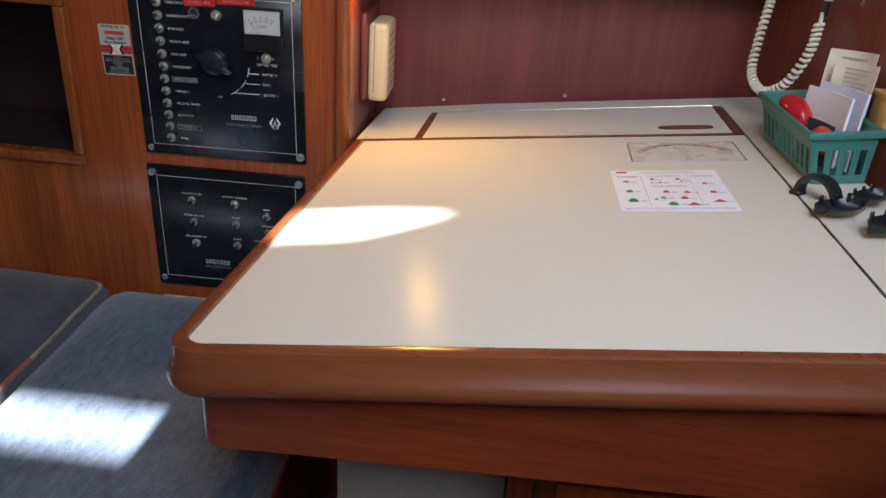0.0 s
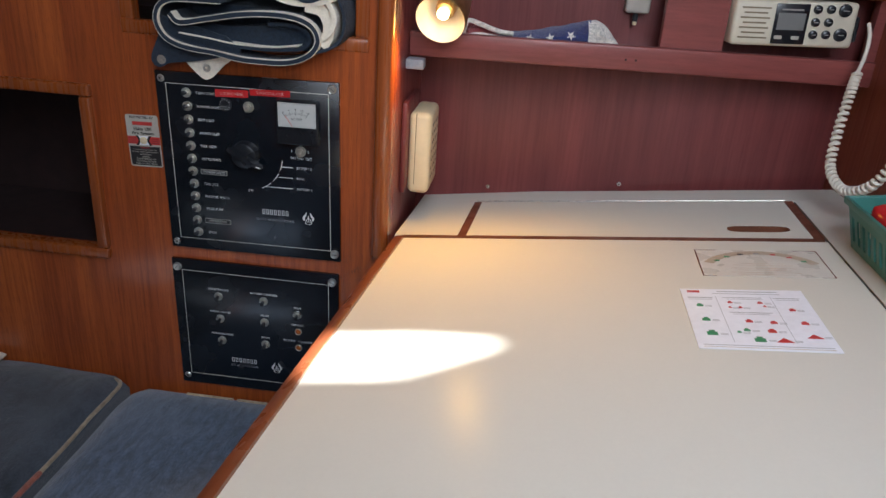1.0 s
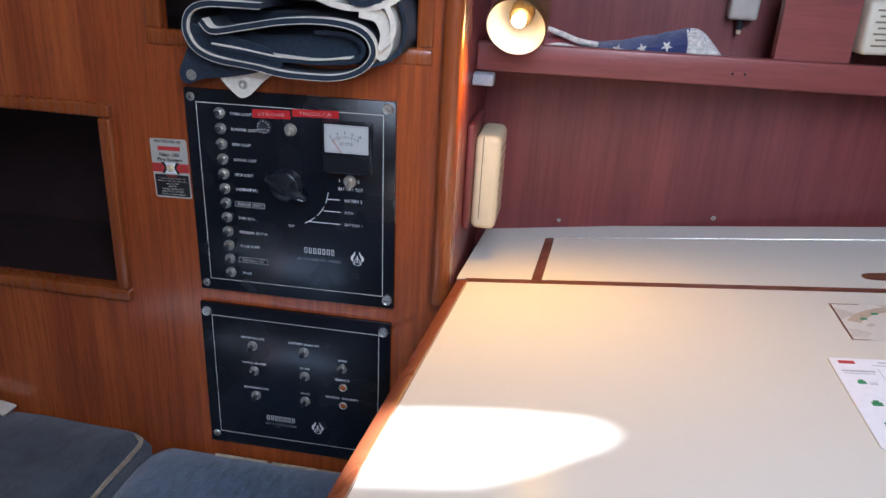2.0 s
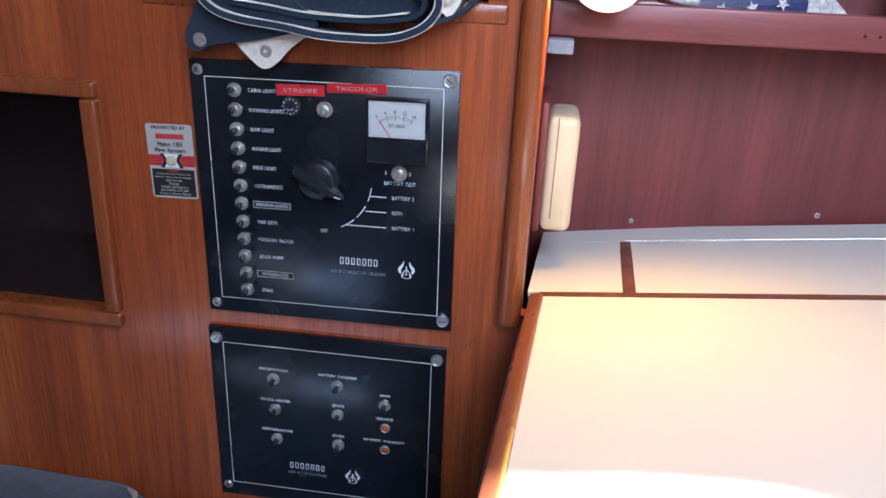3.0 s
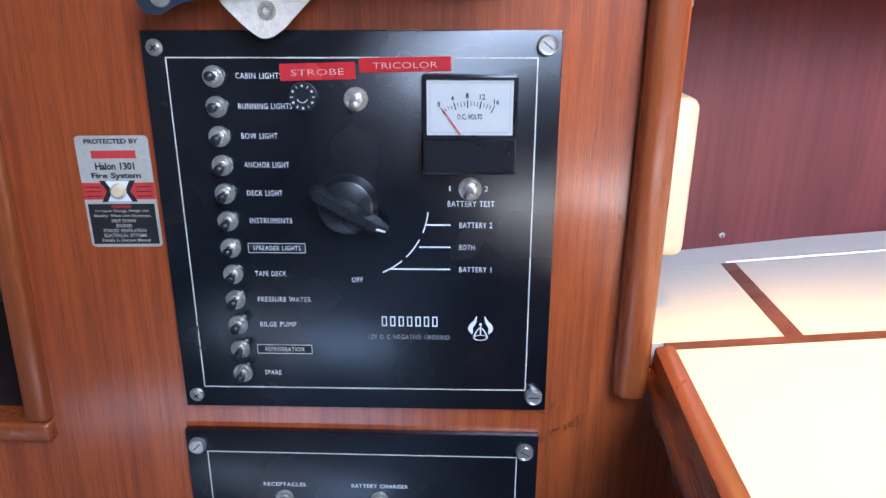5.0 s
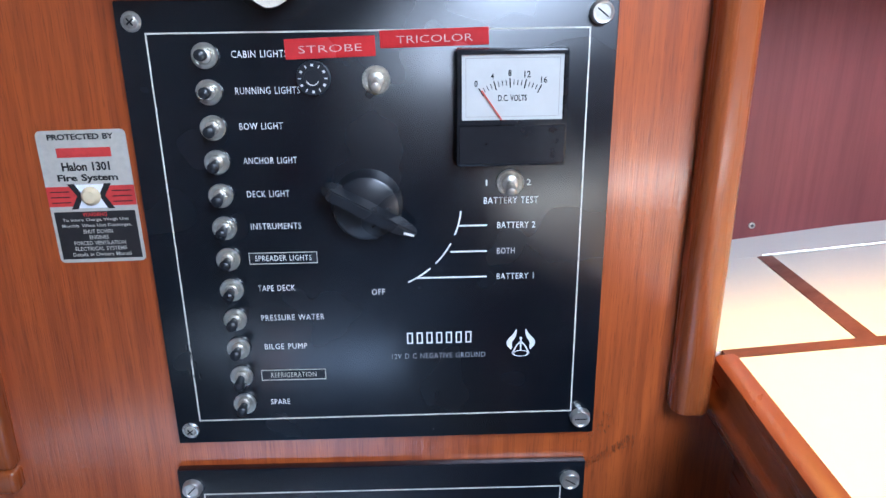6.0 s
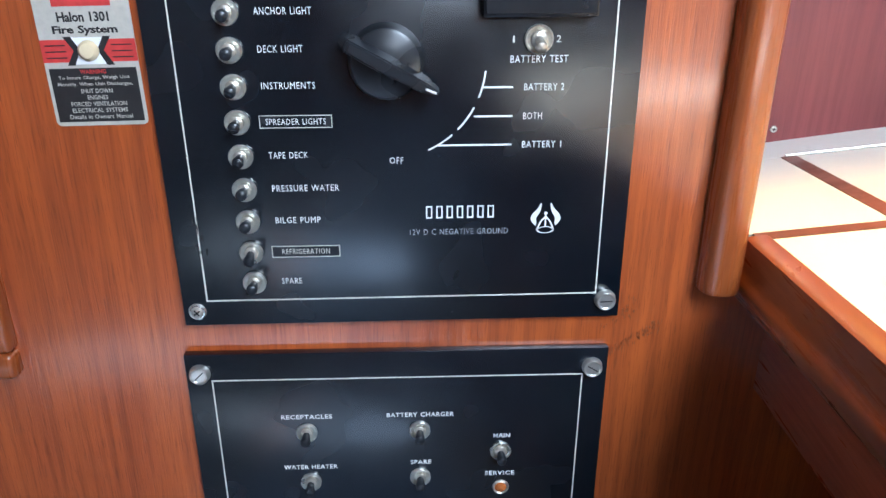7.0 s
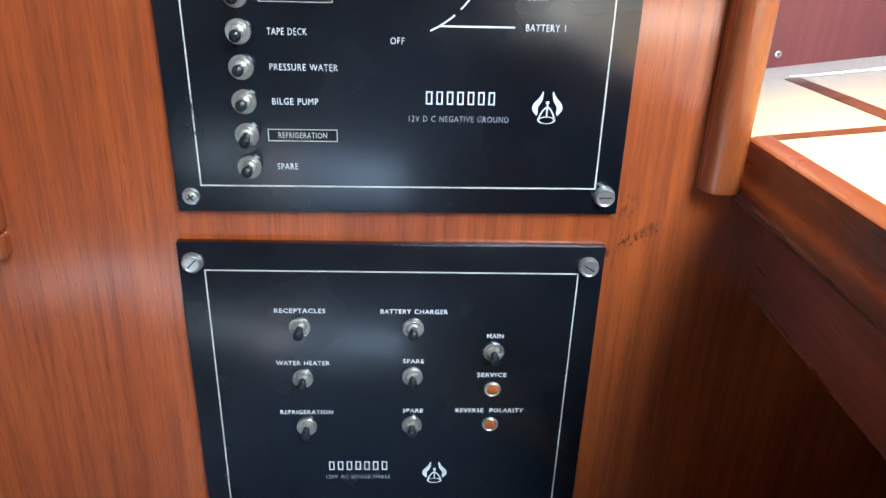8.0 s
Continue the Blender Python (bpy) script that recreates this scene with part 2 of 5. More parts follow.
def part(name, bm, material, parent, label="", smooth=True):
    ob = link(name, bm, material, smooth)
    ob.parent = parent
    if parent.type == "EMPTY":
        ob.matrix_parent_inverse = Matrix.Translation(parent.location).inverted()
    return tagged(ob, label)


def thing(name, at, label, category, group="", kind=""):
    ob = new(name)
    ob.empty_display_size = 0.02
    ob.location = at
    return tagged(ob, label, category, group, kind)


def box(x0, x1, y0, y1, z0, z1, bevel=0.0, seg=2, bm=None):
    """A box, rounded at its edges where bevel is given."""
    own = bmesh.new()
    bmesh.ops.create_cube(own, size=1.0, matrix=Matrix.Translation(((x0 + x1) / 2, (y0 + y1) / 2, (z0 + z1) / 2)) @ Matrix.Diagonal((x1 - x0, y1 - y0, z1 - z0, 1)))
    if bevel:
        bmesh.ops.bevel(own, geom=own.edges[:], offset=bevel, segments=seg, profile=0.5, affect="EDGES")
    return join(bm, own)


def join(bm, own):
    if bm is None:
        return own
    data = bpy.data.meshes.new("joined")
    own.to_mesh(data)
    own.free()
    bm.from_mesh(data)
    bpy.data.meshes.remove(data)
    return bm


def moved(bm, m):
    bm.transform(m)
    return bm


def drum(r0, r1, h, seg=24, z=0.0, bevel=0.0, bm=None):
    """A closed drum along z, from z to z + h."""
    own = bmesh.new()
    bmesh.ops.create_cone(own, cap_ends=True, segments=seg, radius1=r0, radius2=r1, depth=h, matrix=Matrix.Translation((0, 0, z + h / 2)))
    if bevel:
        rims = [e for e in own.edges if abs(e.verts[0].co.z - e.verts[1].co.z) < 1e-6 and e.verts[0].co.z > z + h / 2]
        bmesh.ops.bevel(own, geom=rims, offset=bevel, segments=2, profile=0.5, affect="EDGES")
    return join(bm, own)


def lathe(profile, seg=32, bm=None):
    """A turned shape round z from (radius, height) pairs."""
    own = bmesh.new()
    rings = []
    for r, z in profile:
        rings.append([own.verts.new((r * math.cos(2 * math.pi * i / seg), r * math.sin(2 * math.pi * i / seg), z)) for i in range(seg)])
    for a, b in zip(rings, rings[1:]):
        for i in range(seg):
            own.faces.new((a[i], a[(i + 1) % seg], b[(i + 1) % seg], b[i]))
    return join(bm, own)


def smooth_path(points, steps=8):
    """A Catmull-Rom curve through the points."""
    pts = [Vector(p) for p in points]
    pts = [pts[0] * 2 - pts[1]] + pts + [pts[-1] * 2 - pts[-2]]
    out = []
    for a, b, c, d in zip(pts, pts[1:], pts[2:], pts[3:]):
        for k in range(steps):
            s = k / steps
            out.append(0.5 * ((2 * b) + (c - a) * s + (2 * a - 5 * b + 4 * c - d) * s * s + (3 * b - a - 3 * c + d) * s ** 3))
    return out + [pts[-2]]


def tube(path, r, seg=8, bm=None):
    """A round rod along a list of places."""
    own = bmesh.new()
    rings, side = [], Vector((0.3, 0.8, 0.5))
    for i, p in enumerate(path):
        way = (path[min(i + 1, len(path) - 1)] - path[max(i - 1, 0)]).normalized()
        side = (side - way * side.dot(way)).normalized()
        up = way.cross(side)
        rings.append([own.verts.new(p + r * (math.cos(2 * math.pi * k / seg) * side + math.sin(2 * math.pi * k / seg) * up)) for k in range(seg)])
    for a, b in zip(rings, rings[1:]):
        for k in range(seg):
            own.faces.new((a[k], a[(k + 1) % seg], b[(k + 1) % seg], b[k]))
    own.faces.new(rings[0])
    own.faces.new(rings[-1])
    return join(bm, own)


def outline(w, h, line, depth, bm=None, x=0.0, y=0.0):
    """A thin rectangular line frame in the xy plane."""
    bm = bm or bmesh.new()
    for x0, x1, y0, y1 in ((-w / 2, w / 2, h / 2 - line, h / 2), (-w / 2, w / 2, -h / 2, -h / 2 + line),
                           (-w / 2, -w / 2 + line, -h / 2 + line, h / 2 - line), (w / 2 - line, w / 2, -h / 2 + line, h / 2 - line)):
        box(x + x0, x + x1, y + y0, y + y1, 0, depth, bm=bm)
    return bm


def letters(text, width, cap, align="LEFT", bold=0.0, space=1.0):
    """The letters of a word as a flat mesh in the xy plane, as wide and high as given."""
    cu = bpy.data.curves.new("lettering", "FONT")
    cu.body, cu.size, cu.resolution_u, cu.offset = text, 1.0, 2, bold
    cu.space_character, cu.space_word = space, 1.2
    ob = bpy.data.objects.new("lettering", cu)
    scene.collection.objects.link(ob)
    bpy.context.view_layer.update()
    mesh = bpy.data.meshes.new_from_object(ob.evaluated_get(bpy.context.evaluated_depsgraph_get()))
    bpy.data.objects.remove(ob)
    bpy.data.curves.remove(cu)
    bm = bmesh.new()
    bm.from_mesh(mesh)
    bpy.data.meshes.remove(mesh)
    xs, ys = [v.co.x for v in bm.verts], [v.co.y for v in bm.verts]
    x0, x1, y0, y1 = min(xs), max(xs), min(ys), max(ys)
    sx, sy = width / (x1 - x0), cap / (y1 - y0)
    shift = {"LEFT": 0.0, "CENTER": -width / 2}[align]
    for v in bm.verts:
        v.co = ((v.co.x - x0) * sx + shift, (v.co.y - (y0 + y1) / 2) * sy, 0)
    return bm


def wall_with_openings(xs, zs, y0, y1, holes):
    """A wall along x between y0 and y1, cut into cells at xs and zs; holes: the cells left open, whose reveals are closed."""
    bm = bmesh.new()
    cache = {}

    def vert(i, k, y):
        key = (i, k, y)
        if key not in cache:
            cache[key] = bm.verts.new((xs[i], y, zs[k]))
        return cache[key]

    nx, nz = len(xs) - 1, len(zs) - 1
    solid = lambda i, k: 0 <= i < nx and 0 <= k < nz and (i, k) not in holes
    for i in range(nx):
        for k in range(nz):
            if not solid(i, k):
                continue
            for y in (y0, y1):
                bm.faces.new([vert(i, k, y), vert(i + 1, k, y), vert(i + 1, k + 1, y), vert(i, k + 1, y)])
            for (a, b), (di, dk) in ((((i, k), (i + 1, k)), (0, -1)), (((i, k + 1), (i + 1, k + 1)), (0, 1)), (((i, k), (i, k + 1)), (-1, 0)), (((i + 1, k), (i + 1, k + 1)), (1, 0))):
                if not solid(i + di, k + dk):
                    bm.faces.new([vert(*a, y0), vert(*b, y0), vert(*b, y1), vert(*a, y1)])
    return bm


# ---- setting ----
FLOOR, ROOF = 0.20, 2.0
FACE = 1.136                      # the bulkhead's face
LEFT, RIGHT, OUTER, AFT = -1.5, 0.41, 0.80, -1.5


def setting(name, bm, material, label, category="wall", smooth=False):
    return tagged(link(name, bm, material, smooth), label, category, kind="structure")


bulk_x = [LEFT, -1.12, -0.728, -0.637, -0.322, -0.267, RIGHT]
bulk_z = [FLOOR, 0.876, 0.924, 1.120, 1.231, 1.42, ROOF]
bulkhead = setting("wall_bulkhead", wall_with_openings(bulk_x, bulk_z, FACE, FACE + 0.018, {(1, 1), (1, 2), (3, 4), (5, 2), (5, 3), (5, 4), (5, 5)}), teak,
                   "varnished teak bulkhead with two open lockers")
setting("wall_partition", box(-0.284, -0.2665, FACE + 0.0185, 1.44, FLOOR, ROOF), dark_veneer, "varnished wooden locker side beside the chart table")
setting("wall_back", moved(box(-1.3, 1.2, 0, 0.02, FLOOR - 0.01, ROOF), Matrix.Translation((0, 1.372, 0)) @ pose(0, 0, 0, 0, 0, -1.6)), dark_veneer,
        "dark mahogany veneer wall behind the chart table")
setting("wall_right", box(RIGHT, RIGHT + 0.02, AFT, 1.36, FLOOR, 1.50), side_veneer, "dark varnished wooden cabinet side beside the table")
setting("ledge", box(RIGHT + 0.02, OUTER, AFT, 1.36, 1.47, 1.50), headliner, "white painted side ledge", "ledge")
setting("wall_outer", box(OUTER, OUTER + 0.02, AFT, 1.40, FLOOR, ROOF), headliner, "white cabin side above the cabinet")
# Unseen side made white to bounce fill onto the table apron.
setting("wall_left", box(LEFT - 0.02, LEFT, AFT, 1.45, FLOOR, ROOF), headliner, "unseen cabin side, white to bounce fill light")
# The aft opening is cut for the added fill lamp.
setting("wall_aft", wall_with_openings([LEFT, -0.43, 0.33, OUTER], [FLOOR, 1.55, 1.92, ROOF], AFT - 0.02, AFT, {(1, 1)}), teak, "varnished teak bulkhead by the companionway")
setting("floor", box(LEFT - 0.02, OUTER + 0.02, AFT - 0.02, 1.45, FLOOR - 0.03, FLOOR), sole_wood, "teak cabin sole", "floor")

# ceiling open to the sky at the companionway and an added sun slot
swap = Matrix(((1, 0, 0, 0), (0, 0, 1, 0), (0, 1, 0, 0), (0, 0, 0, 1)))
ceil_x = [LEFT - 0.02, -0.19, 0.03, 0.43, 0.55, OUTER + 0.02]
ceil_y = [AFT - 0.02, -0.75, 0.42, 0.70, 0.96, 1.45]
setting("ceiling", moved(wall_with_openings(ceil_x, ceil_y, ROOF, ROOF + 0.03, {(1, 1), (2, 1), (1, 3), (2, 3), (3, 3)}), swap), headliner, "white cabin headliner with hatch openings", "ceiling")


def slotted_plate():
    """An unseen plate; its long round-ended opening is shaped for the sun patch."""
    bm = bmesh.new()
    cx0, cx1, cy, ry, n = -0.12, 0.376, 0.834, 0.045, 24
    inner, outer = [], []
    for i in range(2 * n):
        a = 2 * math.pi * i / (2 * n)
        c, s = math.cos(a), math.sin(a)
        inner.append((cx1 + 0.10 * c, cy + ry * (0.55 * c + s * (1 - 0.55 * c))) if c > 0 else (cx0 + 0.05 * c, cy + ry * s))
        k = max(abs(c), abs(s))
        outer.append((0.18 + 0.39 * c / k, 0.83 + 0.145 * s / k))
    rings = [[bm.verts.new((*p, z)) for p in r] for r, z in ((inner, ROOF - 0.002), (outer, ROOF - 0.002), (outer, ROOF - 0.010), (inner, ROOF - 0.010))]
    for r, s in zip(rings, rings[1:] + rings[:1]):
        for i in range(2 * n):
            j = (i + 1) % (2 * n)
            bm.faces.new((r[i], r[j], s[j], s[i]))
    return bm


setting("sun_slot_plate", slotted_plate(), headliner, "unseen white plate with a slot shaping the sun patch", "window")

# unseen board added beside the companionway to keep the sun out of it
setting("wall_sun_block", box(0.44, 0.46, AFT, 0.60, ROOF + 0.031, 3.25), headliner, "unseen white board added to block the hatch sun")

# locker insides, in a colour darkened for the shade in them
setting("shelf_locker_lower", box(LEFT, -0.2805, FACE + 0.0185, 1.36, 0.855, 0.873), locker_shade, "wooden bottom of the open locker", "shelf")
setting("shelf_locker_upper", box(LEFT, -0.2805, FACE + 0.0185, 1.36, 1.205, 1.223), locker_shade, "wooden bottom of the upper locker", "shelf")
setting("divider_locker", box(-0.695, -0.680, FACE + 0.0185, 1.38, 0.8735, 1.2045), locker_shade, "wooden divider inside the locker", "shelf")
# Added board, darkened to give the shade of the locker's depth.
setting("wall_locker_back", box(LEFT, -0.2845, 1.385, 1.395, 0.80, ROOF), locker_shade, "back board of the open lockers, darkened as shade")


def mitred_frame(name, x0, x1, z0, z1, w, proud, material, label):
    """A moulding round an opening, one piece a side."""
    t = thing(name, ((x0 + x1) / 2, FACE, z0), label, "frame", kind="structure")
    for piece, a in (("bottom_rail", (x0 - w, x1 + w, z0 - w, z0)), ("top_rail", (x0 - w, x1 + w, z1, z1 + w)),
                     ("side_rail", (x0 - w, x0, z0, z1)), ("side_rail", (x1, x1 + w, z0, z1))):
        part(piece, box(a[0], a[1], FACE - proud, FACE + 0.012, a[2] + 0.0004, a[3] - 0.0004, 0.0035, 3), material, t)
    return t


mitred_frame("trim_locker_opening", -1.12, -0.730, 0.878, 1.118, 0.018, 0.010, teak_trim, "rounded teak moulding round the open locker")
mitred_frame("trim_upper_locker", -0.636, -0.323, 1.232, 1.42, 0.020, 0.0022, teak_trim, "flat teak frame round the upper locker")


def corner_post():
    bm = bmesh.new()
    n, pts = 14, []
    for i in range(n + 1):
        a = math.pi * i / n
        pts.append((-0.2790 - 0.0120 * math.copysign(abs(math.cos(a)) ** 0.75, math.cos(a)), FACE - 0.006 - 0.013 * math.sin(a) ** 0.8))
    pts = [(-0.291, FACE - 0.0005)] + pts + [(-0.267, FACE - 0.0005)]
    rows = []
    for z, pull in ((0.9185, 0.0015), (0.921, 0.0), (1.2, 0.0), (1.6, 0.0), (ROOF - 0.011, 0.0)):
        rows.append([bm.verts.new((x + (0.2790 + x) * -pull * 20, y + (FACE - y) * pull * 25, z)) for x, y in pts])
    for a, b in zip(rows, rows[1:]):
        for i in range(len(pts) - 1):
            bm.faces.new((a[i], a[i + 1], b[i + 1], b[i]))
        bm.faces.new((a[-1], a[0], b[0], b[-1]))
    bm.faces.new(rows[0])
    bm.faces.new(rows[-1])
    return bm


setting("trim_corner_post", corner_post(), teak_trim, "half-round varnished teak post at the bulkhead's edge", "trim", True)

# shelf over the table: fascia, board, upright board, radio niche
SHELF = Matrix.Translation((0, 1.265, 0)) @ pose(0, 0, 0, 0, 0, 4.86)


def on_shelf(bm):
    return moved(bm, SHELF)


fascia = setting("shelf_fascia", on_shelf(box(-0.267, 0.414, -0.001, 0.014, 1.197, 1.233, 0.003, 3)), fascia_wood, "mahogany fascia with rounded edges under the shelf", "trim", True)
setting("shelf_over_table", on_shelf(box(-0.267, 0.414, 0.0145, 0.10, 1.205, 1.222)), fascia_wood, "dark wooden shelf over the chart table", "shelf")
setting("wall_radio_upright", on_shelf(box(0.100, 0.190, 0.006, 0.020, 1.2335, 1.52)), fascia_wood, "reddish mahogany board beside the radio")
setting("wall_radio_head", on_shelf(box(0.1905, 0.412, 0.006, 0.020, 1.325, 1.52)), fascia_wood, "mahogany board over the radio")
setting("trim_radio_head", on_shelf(box(0.125, 0.412, -0.004, 0.0055, 1.318, 1.335, 0.003)), teak_trim, "teak batten over the radio", "trim", True)
setting("wall_radio_jamb", on_shelf(box(0.399, 0.414, 0.006, 0.020, 1.2335, 1.3175)), fascia_wood, "mahogany jamb beside the radio")
niche = bmesh.new()
box(0.191, 0.399, 0.088, 0.094, 1.2225, 1.322, bm=niche)
setting("wall_radio_niche", on_shelf(niche), black_plastic, "black back of the radio niche")
setting("ceiling_shelf", on_shelf(box(-0.262, 0.0995, 0.006, 0.10, 1.50, 1.52)), fascia_wood, "wooden top over the shelf", "ceiling")
setting("wall_over_shelf", on_shelf(box(-0.262, 0.80, 0.0, 0.018, 1.5205, ROOF - 0.002)), fascia_wood, "mahogany wall over the shelf")


# ---- screws ----
def screw(name, m, r, head, label, group, capped=False):
    """A screw on a face; local z points away from it."""
    t = thing(name, m.translation, label, "screw", group)
    if capped:
        part("cap", moved(lathe([(0, head * 0.86), (r * 0.66, head * 0.86), (r * 0.74, head * 0.98), (r * 0.84, head), (r * 0.94, head * 0.85), (r * 1.0, head * 0.3), (r * 1.04, 0), (0, 0)]), m), chrome, t)
        bm = box(-r * 0.60, r * 0.60, -r * 0.06, r * 0.06, head * 0.86 - 0.0002, head * 0.86 + 0.0001)
        part("slot", moved(bm, m @ pose(0, 0, 0, 0, 0, random.uniform(-80, 80))), slot_dark, t)
    else:
        part("washer", moved(lathe([(r * 0.6, 0.0012), (r * 1.1, 0.0010), (r * 1.3, 0), (0, 0)]), m), chrome, t)
        part("head", moved(lathe([(0, head), (r * 0.45, head * 0.95), (r * 0.85, head * 0.6), (r * 0.95, 0.0), (0, 0)]), m), worn_chrome, t)
        turn = random.uniform(0, 90)
        for k in (0, 90):
            bm = box(-r * 0.55, r * 0.55, -r * 0.10, r * 0.10, head - 0.0004, head + 0.0002)
            part("slot", moved(bm, m @ pose(0, 0, 0, 0, 0, turn + k)), slot_dark, t)
    return t


def facing_aft(x, y, z, tilt=0.0):
    """Local x to the right, y up, z out of a face that looks aft; tilt in radians."""
    c, s = math.cos(tilt), math.sin(tilt)
    return Matrix(((c, -s, 0, x), (0, 0, -1, y), (s, c, 0, z), (0, 0, 0, 1)))


for hole_x in (0.052, 0.067):
    part("screw_hole", on_shelf(moved(lathe([(0, 0.0004), (0.0015, 0.0004), (0.0017, 0), (0, 0)], 12), facing_aft(hole_x, -0.0010, 1.213))), slot_dark, fascia, "small empty screw hole")


for sx, sz in ((-0.138, 0.961), (0.085, 0.991)):
    screw("wall_screw", facing_aft(sx, 1.372 - 0.028 * sx - 0.0005, sz), 0.0028, 0.0012, "small cross-head screw in the mahogany wall", "wall screws")


# ---- electrical panels ----
def toggle(panel, m, u, v, state=0.0, big=1.0, pale=False, name="toggle_switch"):
    """A toggle switch: ring nut on the plate, bushing and a bat lever. state: degrees by which the lever points down."""
    k = m @ pose(u, v, 0.0)
    nut = part(name, moved(lathe([(0.0, 0.0), (0.0069 * big, 0.0), (0.0070 * big, 0.0016), (0.0066 * big, 0.0021), (0.0061 * big, 0.0021), (0.0057 * big, 0.0014), (0.0044 * big, 0.0010), (0.0040 * big, 0.0006), (0.0, 0.0006)], 28), k), chrome if big < 1.1 else worn_chrome, panel, "nickel ring nut with a bat lever")
    part("bushing", moved(lathe([(0.0041 * big, 0.0007), (0.0039 * big, 0.0030), (0.0033 * big, 0.0034), (0, 0.0034)], 20), k), worn_chrome, nut)
    lever = lathe([(0, 0), (0.0022, 0.0), (0.0026, 0.003), (0.0033, 0.0066), (0.0031, 0.0084), (0.0020, 0.0094), (0, 0.0096)], 16)
    part("lever", moved(lever, k @ pose(0, 0, 0.0025, state * 0.6 - 4, 0, 0)), worn_chrome if pale else black_plastic, nut)
    return nut


def caption(panel, m, text, u, v, width, cap=0.0040, align="LEFT", material=ink, bold=0.001, name="lettering"):
    return part(name, moved(letters(text, width, cap, align, bold, 1.12), m @ pose(u, v, 0.00025)), material, panel, smooth=False)


def marque(panel, m, u, v, w, h):
    """The maker's name as seven plain outlined blocks."""
    step = w / 7
    for i in range(7):
        bm = bmesh.new()
        cx, a, b, wide = u - w / 2 + step * (i + 0.5), step * 0.31, h / 2, 0.0008
        rings = [[bm.verts.new((cx + sx * (a - d), v + sy * (b - d), z)) for sx, sy in ((-1, -1), (1, -1), (1, 1), (-1, 1))]
                 for d, z in ((0, 0), (0, 0.0002), (wide, 0.0002), (wide, 0))]
        for p, q in zip(rings, rings[1:]):
            for n in range(4):
                bm.faces.new((p[n], p[(n + 1) % 4], q[(n + 1) % 4], q[n]))
        part("mark_block", moved(bm, m @ pose(0, 0, 0.0001)), ink, panel, smooth=False)


def emblem(panel, m, u, v, r):
    """The emblem as plain shapes: a helmet's dome and brim between two horns."""
    bm = bmesh.new()

    def leaf(outline):
        top, low = [[bm.verts.new((x * r, y * r, z)) for x, y in outline] for z in (0.0002, 0.0)]
        bm.faces.new(top)
        for k in range(len(top)):
            bm.faces.new((top[k], low[k], low[(k + 1) % len(top)], top[(k + 1) % len(top)]))

    for side in (1, -1):
        horn = [p.xy for p in smooth_path([(0.34, 1.02, 0), (0.52, 0.66, 0), (0.86, 0.28, 0), (0.93, -0.10, 0), (0.64, -0.50, 0)], 4)]
        horn += [p.xy for p in smooth_path([(0.56, -0.30, 0), (0.58, 0.06, 0), (0.34, 0.48, 0), (0.27, 0.98, 0)], 4)]
        leaf([(x * side, y) for x, y in horn])
        dome = [p.xy for p in smooth_path([(0.07, 0.12, 0), (0.32, -0.16, 0), (0.53, -0.60, 0), (0.58, -0.78, 0), (0.45, -0.74, 0), (0.40, -0.56, 0), (0.22, -0.18, 0), (0.06, -0.04, 0)], 3)]
        leaf([(x * side, y) for x, y in dome])
    arc_band(bm, 0, -0.76 * r, 0, 360, 0.50 * r, 0.42, 0.13 * r, 0.13 * r)
    box(-0.05 * r, 0.05 * r, -0.56 * r, 0.30 * r, 0, 0.0003, bm=bm)
    leaf([(0.11 * math.cos(math.tau * k / 12), 0.34 + 0.11 * math.sin(math.tau * k / 12)) for k in range(12)])
    part("emblem", moved(bm, m @ pose(u, v, 0.0001)), ink, panel, "white emblem of a horned helmet")


def arc_band(bm, cx, cy, a0, a1, r, sy, w0, w1, n=20, z=0.0002):
    """A flat band along an arc whose width runs from w0 to w1."""
    last = None
    for i in range(n + 1):
        s = i / n
        a, w = radians(a0 + (a1 - a0) * s), w0 + (w1 - w0) * math.sin(s * math.pi * 0.5)
        pair = [bm.verts.new((cx + q * math.cos(a), cy + q * sy * math.sin(a), z)) for q in (r - w / 2, r + w / 2)]
        if last:
            bm.faces.new((last[0], last[1], pair[1], pair[0]))
        last = pair
    return bm


def plate(panel, m, w, h, thick=0.006):
    bm = box(-w / 2, w / 2, -h / 2, h / 2, -thick, 0, 0.0008, 2)
    return part("plate", moved(bm, m), panel_black, panel, "black anodised plate with a scuffed edge")


# upper panel, 12 volts
PM = facing_aft(-0.4745, FACE - 0.006, 1.0325, 0.016)
dc = thing("electrical_panel", PM.translation - Vector((0, 0, 0.135)), "black twelve-volt switch panel with a voltmeter on the bulkhead", "switch panel", "switch panels")
plate(dc, PM, 0.267, 0.270)
part("border_line", moved(outline(0.2375, 0.2375, 0.0009, 0.00015), PM @ pose(0, 0, 0.0001)), line_ink, dc, "thin cream border line", False)
DC_ROWS = [("CABIN LIGHTS", 0.030, -6), ("RUNNING LIGHTS", 0.035, -2), ("BOW LIGHT", 0.024, 18), ("ANCHOR LIGHT", 0.030, 22), ("DECK LIGHT", 0.024, 20), ("INSTRUMENTS", 0.029, 24),
           ("SPREADER LIGHTS", 0.033, 20), ("TAPE DECK", 0.022, 22), ("PRESSURE WATER", 0.038, 10), ("BILGE PUMP", 0.026, 10), ("REFRIGERATION", 0.028, 34), ("SPARE", 0.012, 12)]
